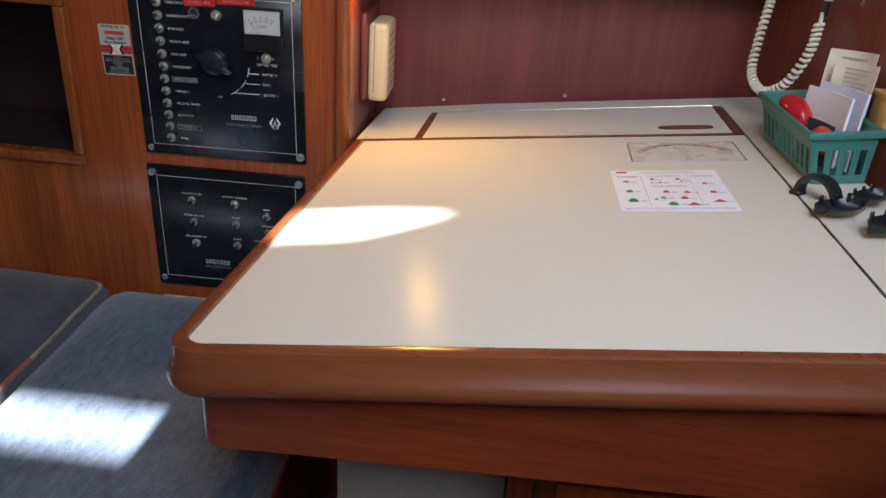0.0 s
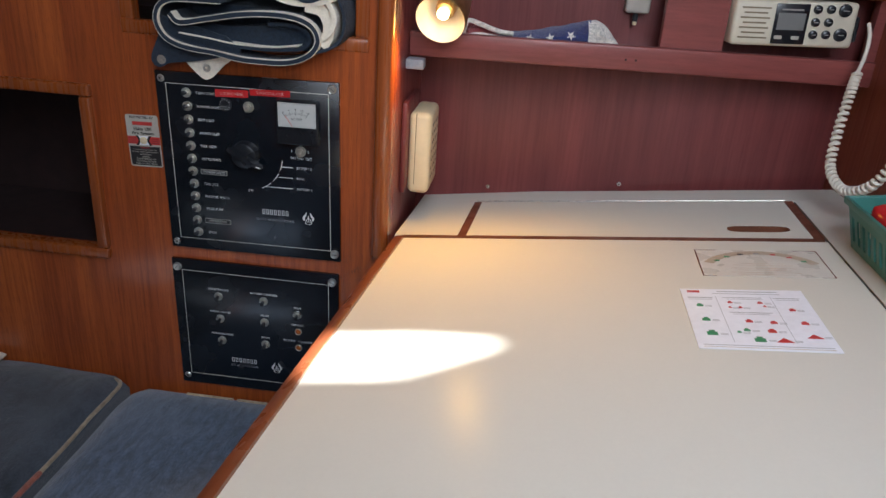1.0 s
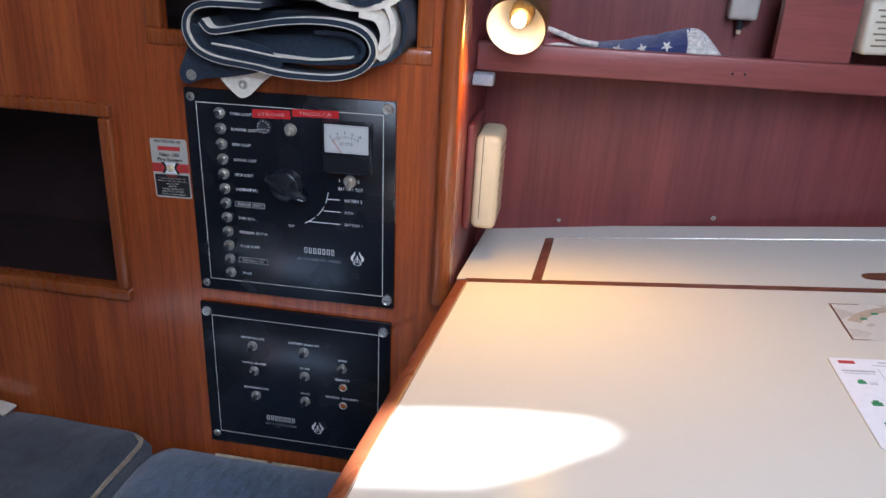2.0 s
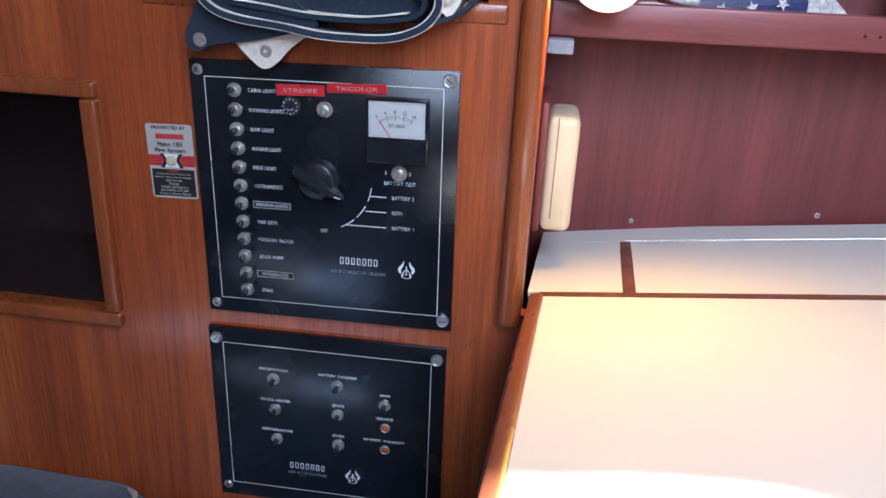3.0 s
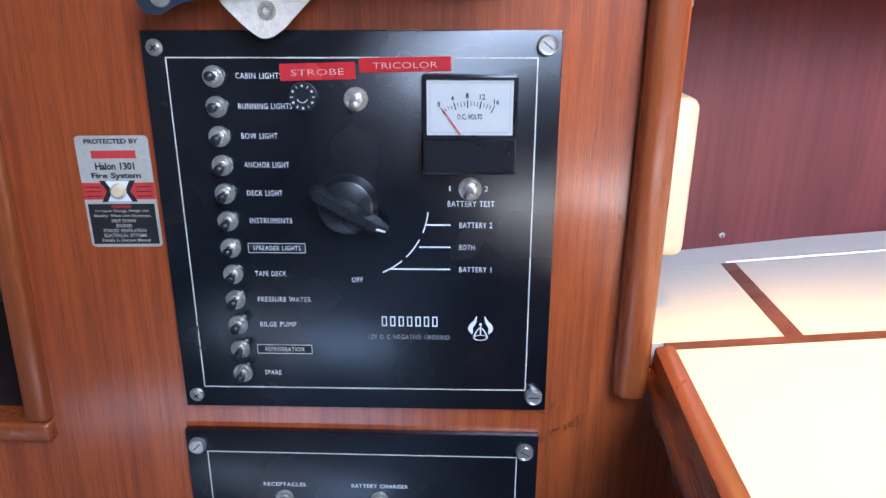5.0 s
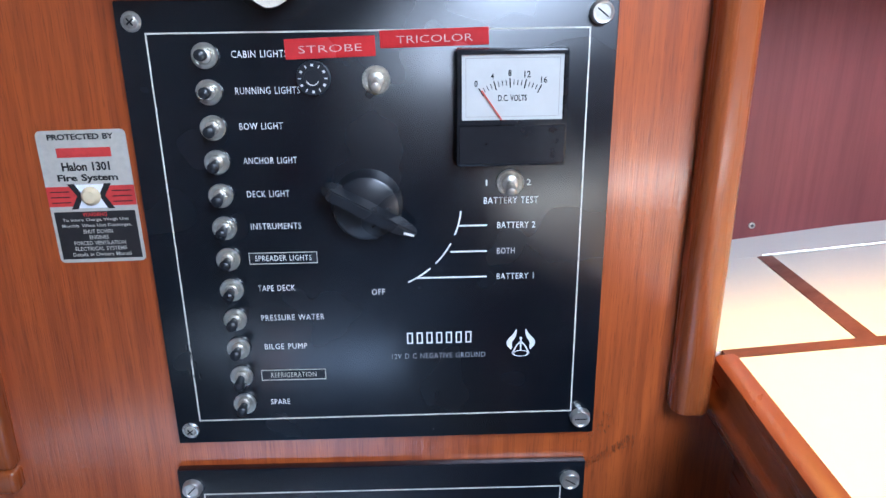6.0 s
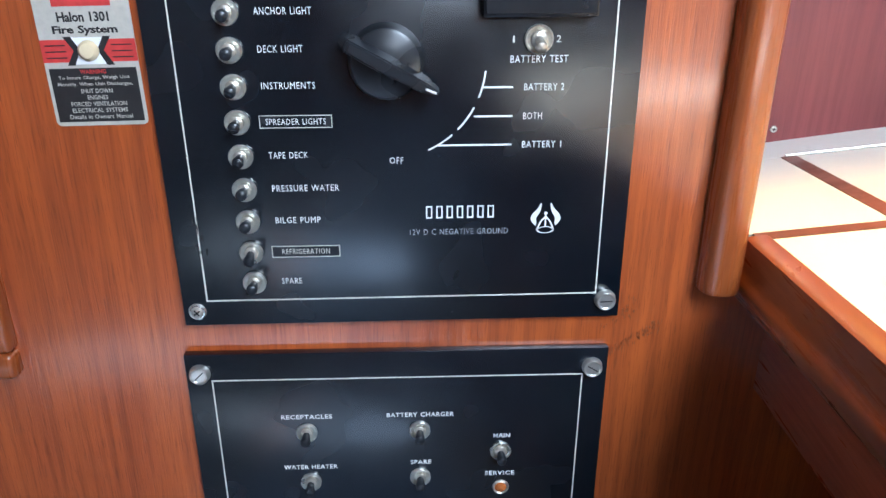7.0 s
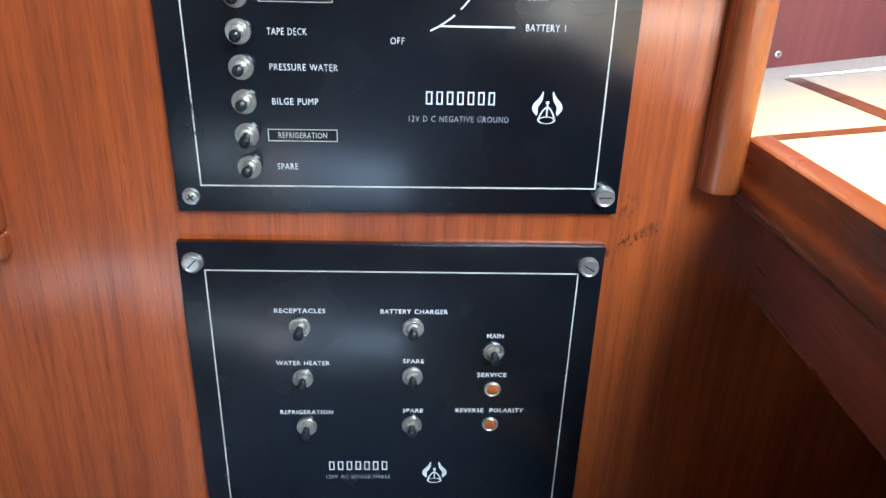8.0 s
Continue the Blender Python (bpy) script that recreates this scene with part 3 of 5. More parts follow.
for i, (word, w, lean) in enumerate(DC_ROWS):
    v = 0.1067 - 0.01937 * i
    toggle(dc, PM, -0.0885, v, lean, name="toggle_switch")
    if i in (6, 10):
        bm = outline(0.040, 0.0072, 0.0004, 0.0003)
        tag = part("label_plate", moved(box(-0.020, 0.020, -0.0036, 0.0036, 0, 0.00015), PM @ pose(-0.0565, v, 0.0)), black_plastic, dc)
        part("label_edge", moved(bm, PM @ pose(-0.0565, v, 0.0001)), line_ink, tag, smooth=False)
        caption(dc, PM, word, -0.0565 - w / 2, v, w, 0.0034, material=ink if i == 6 else line_ink)
    else:
        caption(dc, PM, word, -0.0745 + 0.0002 * i, v + 0.0004, w, 0.0038)
for word, u, v, w, h, turn in (("STROBE", -0.0215, 0.1098, 0.0485, 0.0108, 1.6), ("TRICOLOR", 0.0345, 0.1142, 0.0585, 0.0092, 1.2)):
    k = PM @ pose(u, v, 0.0, 0, 0, turn)
    tape = part("label_tape", moved(box(-w / 2, w / 2, -h / 2, h / 2, 0, 0.0006, 0.0002, 1), k), tape_red, dc, "red embossed label tape")
    part("embossed_lettering", moved(letters(word, w * 0.70, 0.0038, "CENTER", -0.012), k @ pose(0, -0.0004, 0.0008)), tape_white, tape, smooth=False)
toggle(dc, PM, 0.0025, 0.0925, 42, 1.12, True)
toggle(dc, PM, 0.0765, 0.0335, 48, 1.12, True)
for word, u in (("1", 0.0625), ("2", 0.0860)):
    caption(dc, PM, word, u, 0.0335, 0.0010 if word == "1" else 0.0026, 0.0036, material=line_ink)
caption(dc, PM, "BATTERY TEST", 0.0615, 0.0230, 0.0315, 0.0040)
FUSE = PM @ pose(-0.0315, 0.0940, 0)
fuse = part("fuse_cap", moved(lathe([(0, 0.004), (0.0045, 0.004), (0.0052, 0.0030), (0.0090, 0.0028), (0.0094, 0.0), (0, 0)], 32), FUSE), black_plastic, dc, "round black fuse cap")
for k in range(12):
    a = 30 * k
    bm = box(-0.0003, 0.0003, 0.0062, 0.0080, 0.0030, 0.0032) if k % 2 else box(-0.0007, 0.0007, 0.0064, 0.0078, 0.0030, 0.0032)
    part("fuse_mark", moved(bm, FUSE @ pose(0, 0, 0, 0, 0, a)), ink, fuse, smooth=False)
bm = arc_band(bmesh.new(), 0, 0, 200, 340, 0.0034, 1, 0.0005, 0.0005, z=0.0042)
part("slot", moved(bm, FUSE), ink, fuse, smooth=False)

# voltmeter
VM = PM @ pose(0.0757, 0.0771, 0.0)
meter = part("voltmeter", moved(box(-0.0303, 0.0303, -0.0318, 0.0318, 0.0, 0.011, 0.0016, 2), VM), bezel_black, dc, "black square voltmeter with a white dial")
part("bezel", moved(outline(0.0590, 0.0385, 0.0016, 0.0012), VM @ pose(0, 0.0112, 0.0110)), bezel_black, meter)
part("lower_cover", moved(box(-0.0290, 0.0290, -0.0300, -0.0088, 0.0110, 0.0118, 0.0005, 1), VM), bezel_black, meter)
part("dial", moved(box(-0.0272, 0.0272, -0.0058, 0.0288, 0.0108, 0.0112), VM), dial_white, meter, "white dial with a black scale")
part("dial_border", moved(outline(0.0505, 0.0312, 0.0003, 0.0001), VM @ pose(0, 0.0115, 0.0113)), grey_ink, meter, smooth=False)
DIAL = VM @ pose(0, -0.0190, 0.01135)
for k in range(17):
    a = radians(121 - 3.56 * k)
    long = k % 4 == 0
    r0, r1 = (0.0305, 0.0354) if long else (0.0318, 0.0346)
    bm = box(r0, r1, -0.00030 if long else -0.00018, 0.00030 if long else 0.00018, 0, 0.0002)
    part("scale_mark", moved(bm, DIAL @ Matrix.Rotation(a, 4, "Z")), black_ink, meter, smooth=False)
for k, word in enumerate(("0", "4", "8", "12", "16")):
    a = radians(121 - 14.25 * k)
    part("numeral", moved(letters(word, 0.0020 * len(word) * 0.85, 0.0034, "CENTER", 0.01), DIAL @ pose(0.0382 * math.cos(a), 0.0382 * math.sin(a), 0.0002)), black_ink, meter, smooth=False)
part("dial_lettering", moved(letters("D.C. VOLTS", 0.0155, 0.0034, "CENTER", 0.01), DIAL @ pose(0, 0.0250, 0.0002)), black_ink, meter, smooth=False)
part("needle", moved(box(0.0165, 0.0355, -0.00035, 0.00035, 0, 0.0003), DIAL @ pose(0.0035, 0, 0.0006) @ Matrix.Rotation(radians(124.7), 4, "Z")), needle_red, meter, "thin red needle", False)

# rotary battery selector
KNOB = PM @ pose(-0.0055, 0.0226, 0)
knob = part("selector_knob", moved(lathe([(0.0, 0.0125), (0.0165, 0.0125), (0.0182, 0.0115), (0.0192, 0.0085), (0.0205, 0.002), (0.0205, 0.0), (0, 0)], 40), KNOB), black_plastic, dc, "black rotary battery selector")
bm = bmesh.new()
for x, w, z in ((-0.0270, 0.0036, 0.0150), (-0.0215, 0.0056, 0.0215), (0.0, 0.0062, 0.0225), (0.0220, 0.0050, 0.0205), (0.0315, 0.0022, 0.0150)):
    for y, zz in ((-w, 0.0090), (w, 0.0090), (w * 0.55, z), (-w * 0.55, z)):
        bm.verts.new((x, y, zz))
bm.verts.ensure_lookup_table()
for i in range(4):
    for j in range(4):
        a, b = i * 4 + j, i * 4 + (j + 1) % 4
        bm.faces.new([bm.verts[q] for q in (a, b, b + 4, a + 4)])
bm.faces.new([bm.verts[q] for q in range(4)])
bm.faces.new([bm.verts[q] for q in range(16, 20)])
bmesh.ops.bevel(bm, geom=bm.edges[:], offset=0.0008, segments=2, affect="EDGES")
part("grip", moved(bm, KNOB @ pose(0, 0, 0, 0, 0, -29)), black_plastic, knob)
part("pointer_line", moved(box(0.0235, 0.0305, -0.0006, 0.0006, 0.0, 0.0008), KNOB @ pose(0, 0, 0, 0, 0, -29) @ pose(0, 0, 0.0262, 0, 30.5, 0) @ pose(0, 0, 0.0068)), ink, knob, "white pointer line", False)
for a0, a1 in ((-6, -22), (-28, -44.5), (-49, -66)):
    part("selector_arc", moved(arc_band(bmesh.new(), 0, 0, a0, a1, 0.0540, 1, 0.0010, 0.0010), KNOB), ink, dc, smooth=False)
for word, v, x0, w in (("BATTERY 2", 0.0080, 0.0470, 0.0222), ("BOTH", -0.0080, 0.0420, 0.0105), ("BATTERY 1", -0.0242, 0.0215, 0.0222)):
    part("selector_line", moved(box(x0, 0.0635, v - 0.0005, v + 0.0005, 0, 0.0003), PM), ink, dc, smooth=False)
    caption(dc, PM, word, 0.0695, v, w, 0.0038)
caption(dc, PM, "OFF", -0.0055, -0.0325, 0.0078, 0.0038)
marque(dc, PM, 0.0345, -0.0640, 0.0420, 0.0076)
caption(dc, PM, "12V D C NEGATIVE GROUND", 0.0050, -0.0762, 0.0580, 0.0036, material=faint_ink, bold=0.0)
emblem(dc, PM, 0.0850, -0.0690, 0.0094)
for u, v, big in ((-0.1250, 0.1245, False), (0.1240, 0.1260, True), (0.1245, -0.1230, True), (-0.1250, -0.1255, False)):
    screw("panel_screw", PM @ pose(u, v, 0), 0.0064 if big else 0.0042, 0.0042 if big else 0.0022,
          "nickel capped screw holding the switch panel" if big else "small cross-head screw holding the switch panel", "panel screws", big)

# a scuff across the border line and a few rubbed marks on the plate
def scuff(panel, m, u, v, w, h, seed, material, label):
    rnd = random.Random(seed)
    bm = bmesh.new()
    for k in range(14):
        x, y = u + w * rnd.gauss(0, 0.28), v + h * rnd.gauss(0, 0.30)
        a, b = w * rnd.uniform(0.03, 0.10), h * rnd.uniform(0.04, 0.12)
        bm.faces.new([bm.verts.new((x + a * math.cos(math.tau * i / 6) * rnd.uniform(0.5, 1.2), y + b * math.sin(math.tau * i / 6) * rnd.uniform(0.5, 1.2), 0.0004 + 0.00001 * k)) for i in range(6)])
    part("scuff", moved(bm, m), material, panel, label, False)


scuff(dc, PM, -0.1180, -0.0735, 0.0060, 0.0220, 3, scuff_grey, "pale rubbed scuff over the border line")

# lower panel, 120 volts
QM = facing_aft(-0.4750, FACE - 0.006, 0.7620, 0.009)
ac = thing("electrical_panel", QM.translation - Vector((0, 0, 0.114)), "black mains switch panel with indicator lamps on the bulkhead", "switch panel", "switch panels")
plate(ac, QM, 0.268, 0.228)
part("border_line", moved(outline(0.2370, 0.1910, 0.0009, 0.00015), QM @ pose(0, 0, 0.0001)), line_ink, ac, "thin cream border line", False)
for word, u, v, w, pale, lean in (("RECEPTACLES", -0.0610, 0.0545, 0.033, False, 22), ("BATTERY CHARGER", 0.0130, 0.0545, 0.044, False, 14), ("MAIN", 0.0670, 0.0365, 0.0112, False, 24),
                                  ("WATER HEATER", -0.0608, 0.0145, 0.0358, True, 30), ("SPARE", 0.0130, 0.0165, 0.0140, False, 22),
                                  ("REFRIGERATION", -0.0600, -0.0255, 0.0362, True, 30), ("SPARE", 0.0130, -0.0240, 0.0140, False, 16)):
    toggle(ac, QM, u, v, lean)
    caption(ac, QM, word, u + 0.0005, v + 0.0120, w, 0.0034, "CENTER", bold=0.02)
for word, v, w in (("SERVICE", 0.0060, 0.0200), ("REVERSE  POLARITY", -0.0235, 0.0475)):
    k = QM @ pose(0.0680, v, 0)
    lamp = part("indicator_lamp", moved(lathe([(0.0040, 0.0008), (0.0048, 0.0016), (0.0056, 0.0010), (0.0058, 0.0), (0.0, 0.0)], 24), k), worn_chrome, ac, "amber indicator lamp in a nickel ring")
    part("lens", moved(lathe([(0, 0.0022), (0.0024, 0.0019), (0.0041, 0.0009), (0.0041, 0.0)], 20), k), amber, lamp)
    caption(ac, QM, word, 0.0680 - 0.001, v + 0.0118, w, 0.0034, "CENTER", bold=0.02)
marque(ac, QM, -0.0250, -0.0605, 0.0440, 0.0076)
caption(ac, QM, "120V AC SINGLE PHASE", -0.0480, -0.0705, 0.0460, 0.0034, material=faint_ink, bold=0.01)
emblem(ac, QM, 0.0300, -0.0670, 0.0094)
for u, v, big in ((-0.1250, 0.1005, True), (0.1240, 0.1005, True), (-0.1250, -0.1005, False), (0.1240, -0.1005, False)):
    screw("panel_screw", QM @ pose(u, v, 0), 0.0064 if big else 0.0042, 0.0042 if big else 0.0022,
          "nickel capped screw holding the switch panel" if big else "small cross-head screw holding the switch panel", "panel screws", big)

# fire system label
HM = facing_aft(-0.6387, FACE - 0.0004, 1.0578, 0.03)
fire = thing("warning_label", HM.translation - Vector((0, 0, 0.04)), "silver, red and black fire system label on the bulkhead", "label")
bm = bmesh.new()
ring = [(sx * 0.0220 + 0.003 * math.cos(a), sy * 0.0362 + 0.003 * math.sin(a)) for sx, sy, a0 in ((1, 1, 0), (-1, 1, 90), (-1, -1, 180), (1, -1, 270)) for a in (radians(a0 + 22.5 * k) for k in range(5))]
top, low = [[bm.verts.new((x, y, z)) for x, y in ring] for z in (0.0003, -0.0002)]
bm.faces.new(top)
for k in range(len(ring)):
    bm.faces.new((top[k], low[k], low[(k + 1) % len(ring)], top[(k + 1) % len(ring)]))
part("foil", moved(bm, HM), foil, fire, "silver foil with rounded corners")
part("red_band", moved(box(-0.0250, 0.0250, -0.0048, 0.0070, 0.0004, 0.0005), HM), red_ink, fire, smooth=False)
part("black_block", moved(box(-0.0232, 0.0232, -0.0370, -0.0080, 0.0004, 0.0005), HM), black_ink, fire, smooth=False)
part("maker_mark", moved(box(-0.0150, 0.0155, 0.0238, 0.0292, 0.0004, 0.0005), HM), red_ink, fire, "red block", False)
for word, v, w, cap in (("PROTECTED BY", 0.0355, 0.0370, 0.0034), ("Halon 1301", 0.0185, 0.0270, 0.0052), ("Fire System", 0.0115, 0.0340, 0.0052)):
    part("lettering", moved(letters(word, w, cap, "CENTER", 0.03, 0.95), HM @ pose(0, v, 0.0006)), black_ink, fire, smooth=False)
bm = bmesh.new()
for s in (-1, 1):
    vs = [bm.verts.new((s * x, y, 0.0007)) for x, y in ((0.0125, 0.0085), (0.0085, 0.0085), (0.0045, 0.0015), (0.0085, -0.0065), (0.0125, -0.0065), (0.0080, 0.0012))]
    bm.faces.new(vs)
part("bracket_print", moved(bm, HM), black_ink, fire, smooth=False)
bm = bmesh.new()
vs = [bm.verts.new((x, y, 0.0006)) for x, y in ((-0.0085, 0.0080), (0.0085, 0.0080), (0.0048, 0.0015), (0.0085, -0.0060), (-0.0085, -0.0060), (-0.0048, 0.0015))]
bm.faces.new(vs)
part("pale_print", moved(bm, HM), paper, fire, smooth=False)
part("knob", moved(lathe([(0, 0.0045), (0.0036, 0.0042), (0.0052, 0.0025), (0.0055, 0.0007), (0, 0.0007)], 20), HM @ pose(0, 0.0012, 0)), ivory, fire, "cream plastic knob")
part("warning_lettering", moved(letters("WARNING", 0.0140, 0.0024, "CENTER", 0.02), HM @ pose(0, -0.0098, 0.0006)), red_ink, fire, smooth=False)
for k, word in enumerate(("To Insure Charge, Weigh Unit", "Monthly. When Unit Discharges,", "SHUT DOWN", "ENGINES", "FORCED VENTILATION", "ELECTRICAL SYSTEMS", "Details in Owners Manual")):
    part("small_lettering", moved(letters(word, (0.038, 0.040, 0.017, 0.011, 0.030, 0.030, 0.034)[k], 0.0024, "CENTER", 0.012), HM @ pose(0, -0.0132 - 0.0035 * k, 0.0006)), foil, fire, smooth=False)
for s in (-1, 1):
    for k in range(3):
        part("small_print", moved(box(s * 0.0175 - 0.0055, s * 0.0175 + 0.0055, 0.0037 - 0.0032 * k, 0.0043 - 0.0032 * k, 0.0006, 0.0007), HM), black_ink, fire, smooth=False)


def stain_flecks(x0, z0, x1, z1, count, spread, seed):
    """Thin ragged flecks of dark water stain along a line on the bulkhead's face."""
    rnd = random.Random(seed)
    bm = bmesh.new()
    for k in range(count):
        f = (k + rnd.random()) / count
        x, z = x0 + (x1 - x0) * f + rnd.uniform(-spread, spread) * 0.4, z0 + (z1 - z0) * f + rnd.uniform(-spread, spread)
        tall, wide = rnd.uniform(0.0006, 0.0022), rnd.uniform(0.0002, 0.0006)
        ring = [(x + wide * math.cos(a) * rnd.uniform(0.6, 1.3), z + tall * math.sin(a) * rnd.uniform(0.7, 1.2)) for a in (math.tau * i / 7 for i in range(7))]
        vs = [bm.verts.new((px, FACE - 0.0003, pz)) for px, pz in ring]
        back = [bm.verts.new((px, FACE + 0.0002, pz)) for px, pz in ring]
        bm.faces.new(vs)
        for i in range(7):
            bm.faces.new((vs[i], vs[(i + 1) % 7], back[(i + 1) % 7], back[i]))
    return bm


part("stain", stain_flecks(-0.350, 0.864, -0.308, 0.891, 90, 0.0042, 4), stain_dark, bulkhead, "dark water stain beside the lower panel")
part("stain", stain_flecks(-0.346, 0.896, -0.326, 0.904, 40, 0.0080, 9), stain_dark, bulkhead, "dark water stain below the upper panel")



# ---- chart table ----
# local u to the right along the back rail, v ahead, h out of the sloping top
TM = Matrix(((1, 0.062, -0.146, -0.246), (-0.115, 1, 0.049, 1.147), (0.1522, -0.0434, 0.988, 0.9452), (0, 0, 0, 1)))
NEAR, WIDE, BACK = -0.635, 0.652, 0.235


def skewed(u, v):
    """The front edge runs slightly askew to the back rail."""
    return v + max(0.0, -v / 0.63) * (0.058 * u - 0.010)


def on_table(bm):
    for w in bm.verts:
        w.co.y = skewed(w.co.x, w.co.y)
    return moved(bm, TM)


table = thing("chart_table", (0.08, 0.82, FLOOR), "sloping cream laminate chart table with a rounded wooden rim", "table")
part("tabletop", on_table(box(0.0, 0.568, NEAR, -0.004, -0.018, 0.0)), laminate, table, "worn cream laminate top", False)
part("side_strip", on_table(box(0.5712, WIDE, NEAR, BACK - 0.052, -0.018, 0.0)), laminate, table, "cream laminate strip beside the wall", False)
part("seam", on_table(box(0.5682, 0.5710, NEAR, 0.0, -0.018, -0.0012)), black_plastic, table, "dark seam in the top", False)
part("back_strip", on_table(box(-0.017, WIDE, BACK - 0.0515, BACK + 0.012, -0.018, 0.0)), laminate, table, smooth=False)
part("corner_panel", on_table(box(-0.017, 0.0795, 0.0085, BACK - 0.052, -0.018, 0.0)), laminate, table, smooth=False)
part("rail_strip", on_table(box(-0.004, 0.566, -0.0036, 0.0080, -0.018, 0.0006)), inlay_wood, table, "dark wooden inlay strip", False)
part("inlay_strip", on_table(box(0.0800, 0.0920, 0.0084, 0.1825, -0.018, 0.0004)), inlay_wood, table, "dark wooden inlay strip", False)
part("inlay_strip", on_table(box(0.5560, 0.5680, 0.0084, 0.1825, -0.018, 0.0004)), inlay_wood, table, "dark wooden inlay strip", False)


def lid_with_pull():
    """The lid, with a long rounded finger hole through it."""
    bm = bmesh.new()
    u0, u1, v0, v1, cu, cv, a, b = 0.0925, 0.5555, 0.0088, 0.1822, 0.495, 0.047, 0.040, 0.0125
    corners = [math.atan2(y - cv, x - cu) % (2 * math.pi) for x, y in ((u0, v0), (u1, v0), (u1, v1), (u0, v1))]
    turns = sorted([2 * math.pi * i / 32 + 0.01 for i in range(32)] + corners)
    hole, rim = [], []
    for t in turns:
        c, s = math.cos(t), math.sin(t)
        hole.append((cu + a * math.copysign(abs(c) ** 0.45, c), cv + b * math.copysign(abs(s) ** 0.7, s)))
        k = min((u1 - cu if c > 0 else cu - u0) / max(abs(c), 1e-6), (v1 - cv if s > 0 else cv - v0) / max(abs(s), 1e-6))
        rim.append((cu + k * c, cv + k * s))
    n = len(turns)
    top = [[bm.verts.new((*p, z)) for p in r] for r, z in ((hole, -0.014), (hole, 0.0), (rim, 0.0), (rim, -0.014))]
    for r, q in zip(top, top[1:]):
        for i in range(n):
            j = (i + 1) % n
            bm.faces.new((r[i], r[j], q[j], q[i]))
    return bm


lid = part("lid", on_table(lid_with_pull()), laminate, table, "cream laminate lid with a finger hole", False)
part("finger_well", on_table(box(0.445, 0.545, 0.030, 0.064, -0.0240, -0.0145)), inlay_wood, lid, "wooden finger pull", False)
bm = bmesh.new()
arcs = [(0.495 + 0.040 * math.copysign(abs(math.cos(t)) ** 0.45, math.cos(t)), 0.047 + 0.0125 * math.copysign(abs(math.sin(t)) ** 0.7, math.sin(t))) for t in (2 * math.pi * i / 36 for i in range(36))]
lo, hi = [[bm.verts.new((cu * k + 0.495 * (1 - k), cv * k + 0.047 * (1 - k), z)) for cu, cv in arcs] for k, z in ((0.93, -0.010), (0.995, 0.0004))]
for i in range(36):
    bm.faces.new((lo[i], lo[(i + 1) % 36], hi[(i + 1) % 36], hi[i]))
bm.faces.new(lo)
part("finger_pull", on_table(bm), inlay_wood, lid, "scooped wooden finger pull")
hinge = part("piano_hinge", on_table(box(0.084, 0.5580, 0.1827, 0.1833, -0.004, 0.0012)), worn_chrome, table, "long nickel piano hinge", False)
for k in range(24):
    u = 0.084 + 0.01975 * k
    part("knuckle", on_table(moved(drum(0.0013, 0.0013, 0.0188, 8), Matrix.Translation((u, 0.1832, 0.0012)) @ pose(0, 0, 0, 0, 90, 0))), worn_chrome, hinge)


def rim_sweep(profile, path):
    """Sweeps (out, up) pairs along a plan path of (u, v, out_u, out_v)."""
    bm = bmesh.new()
    rows = [[bm.verts.new((u + o * nu, v + o * nv, h)) for o, h in profile] for u, v, nu, nv in path]
    n = len(profile)
    for a, b in zip(rows, rows[1:]):
        for i in range(n):
            bm.faces.new((a[i], a[(i + 1) % n], b[(i + 1) % n], b[i]))
    bm.faces.new(rows[0])
    bm.faces.new(rows[-1])
    return bm


def rim_path(inset, r, far, right):
    out = [(inset, far - (far - (NEAR + inset + r)) * i / 8, -1, 0) for i in range(9)]
    for i in range(1, 10):
        a = math.pi + (math.pi / 2) * i / 9
        out.append((inset + r + r * math.cos(a), NEAR + inset + r + r * math.sin(a), math.cos(a), math.sin(a)))
    return out + [(inset + r + (right - inset - r) * i / 8, NEAR + inset, 0, -1) for i in range(1, 9)]


part("rim", on_table(rim_sweep([(-0.0005, -0.039), (-0.0005, 0.0036), (0.002, 0.0044), (0.0110, 0.0040), (0.0130, 0.0028), (0.0142, -0.002), (0.0165, -0.012), (0.0200, -0.019),
                                (0.0230, -0.025), (0.0226, -0.031), (0.0195, -0.036), (0.0120, -0.039)], rim_path(0.0, 0.022, -0.0060, WIDE))), rim_wood, table, "rounded varnished wooden rim")
bm = rim_sweep([(-0.018, -1.0), (-0.018, 0.0), (0.0, 0.0), (0.0, -0.97), (-0.003, -1.0)], rim_path(0.001, 0.024, -0.006, WIDE))
for w in bm.verts:                # the apron hangs plumb from the sloping rim and deepens to the right
    drop = -w.co.z * (0.067 + 0.08 * max(0.0, w.co.x))
    w.co = TM @ Vector((w.co.x, skewed(w.co.x, w.co.y), -0.0394)) - Vector((0, 0, drop))
part("apron", bm, under_wood, table, "dark varnished apron under the rim")
part("tray_bottom", on_table(box(0.022, WIDE, NEAR + 0.022, -0.01, -0.058, -0.050)), under_wood, table, "underside of the chart drawer", False)
part("leg", moved(lathe([(0, 0.66), (0.016, 0.66), (0.0165, 0.64), (0.0135, 0.60), (0.0135, 0.02), (0.018, 0.0), (0, 0)], 20), Matrix.Translation((0.021, 0.585, FLOOR))), under_wood, table, "round dark wooden leg")

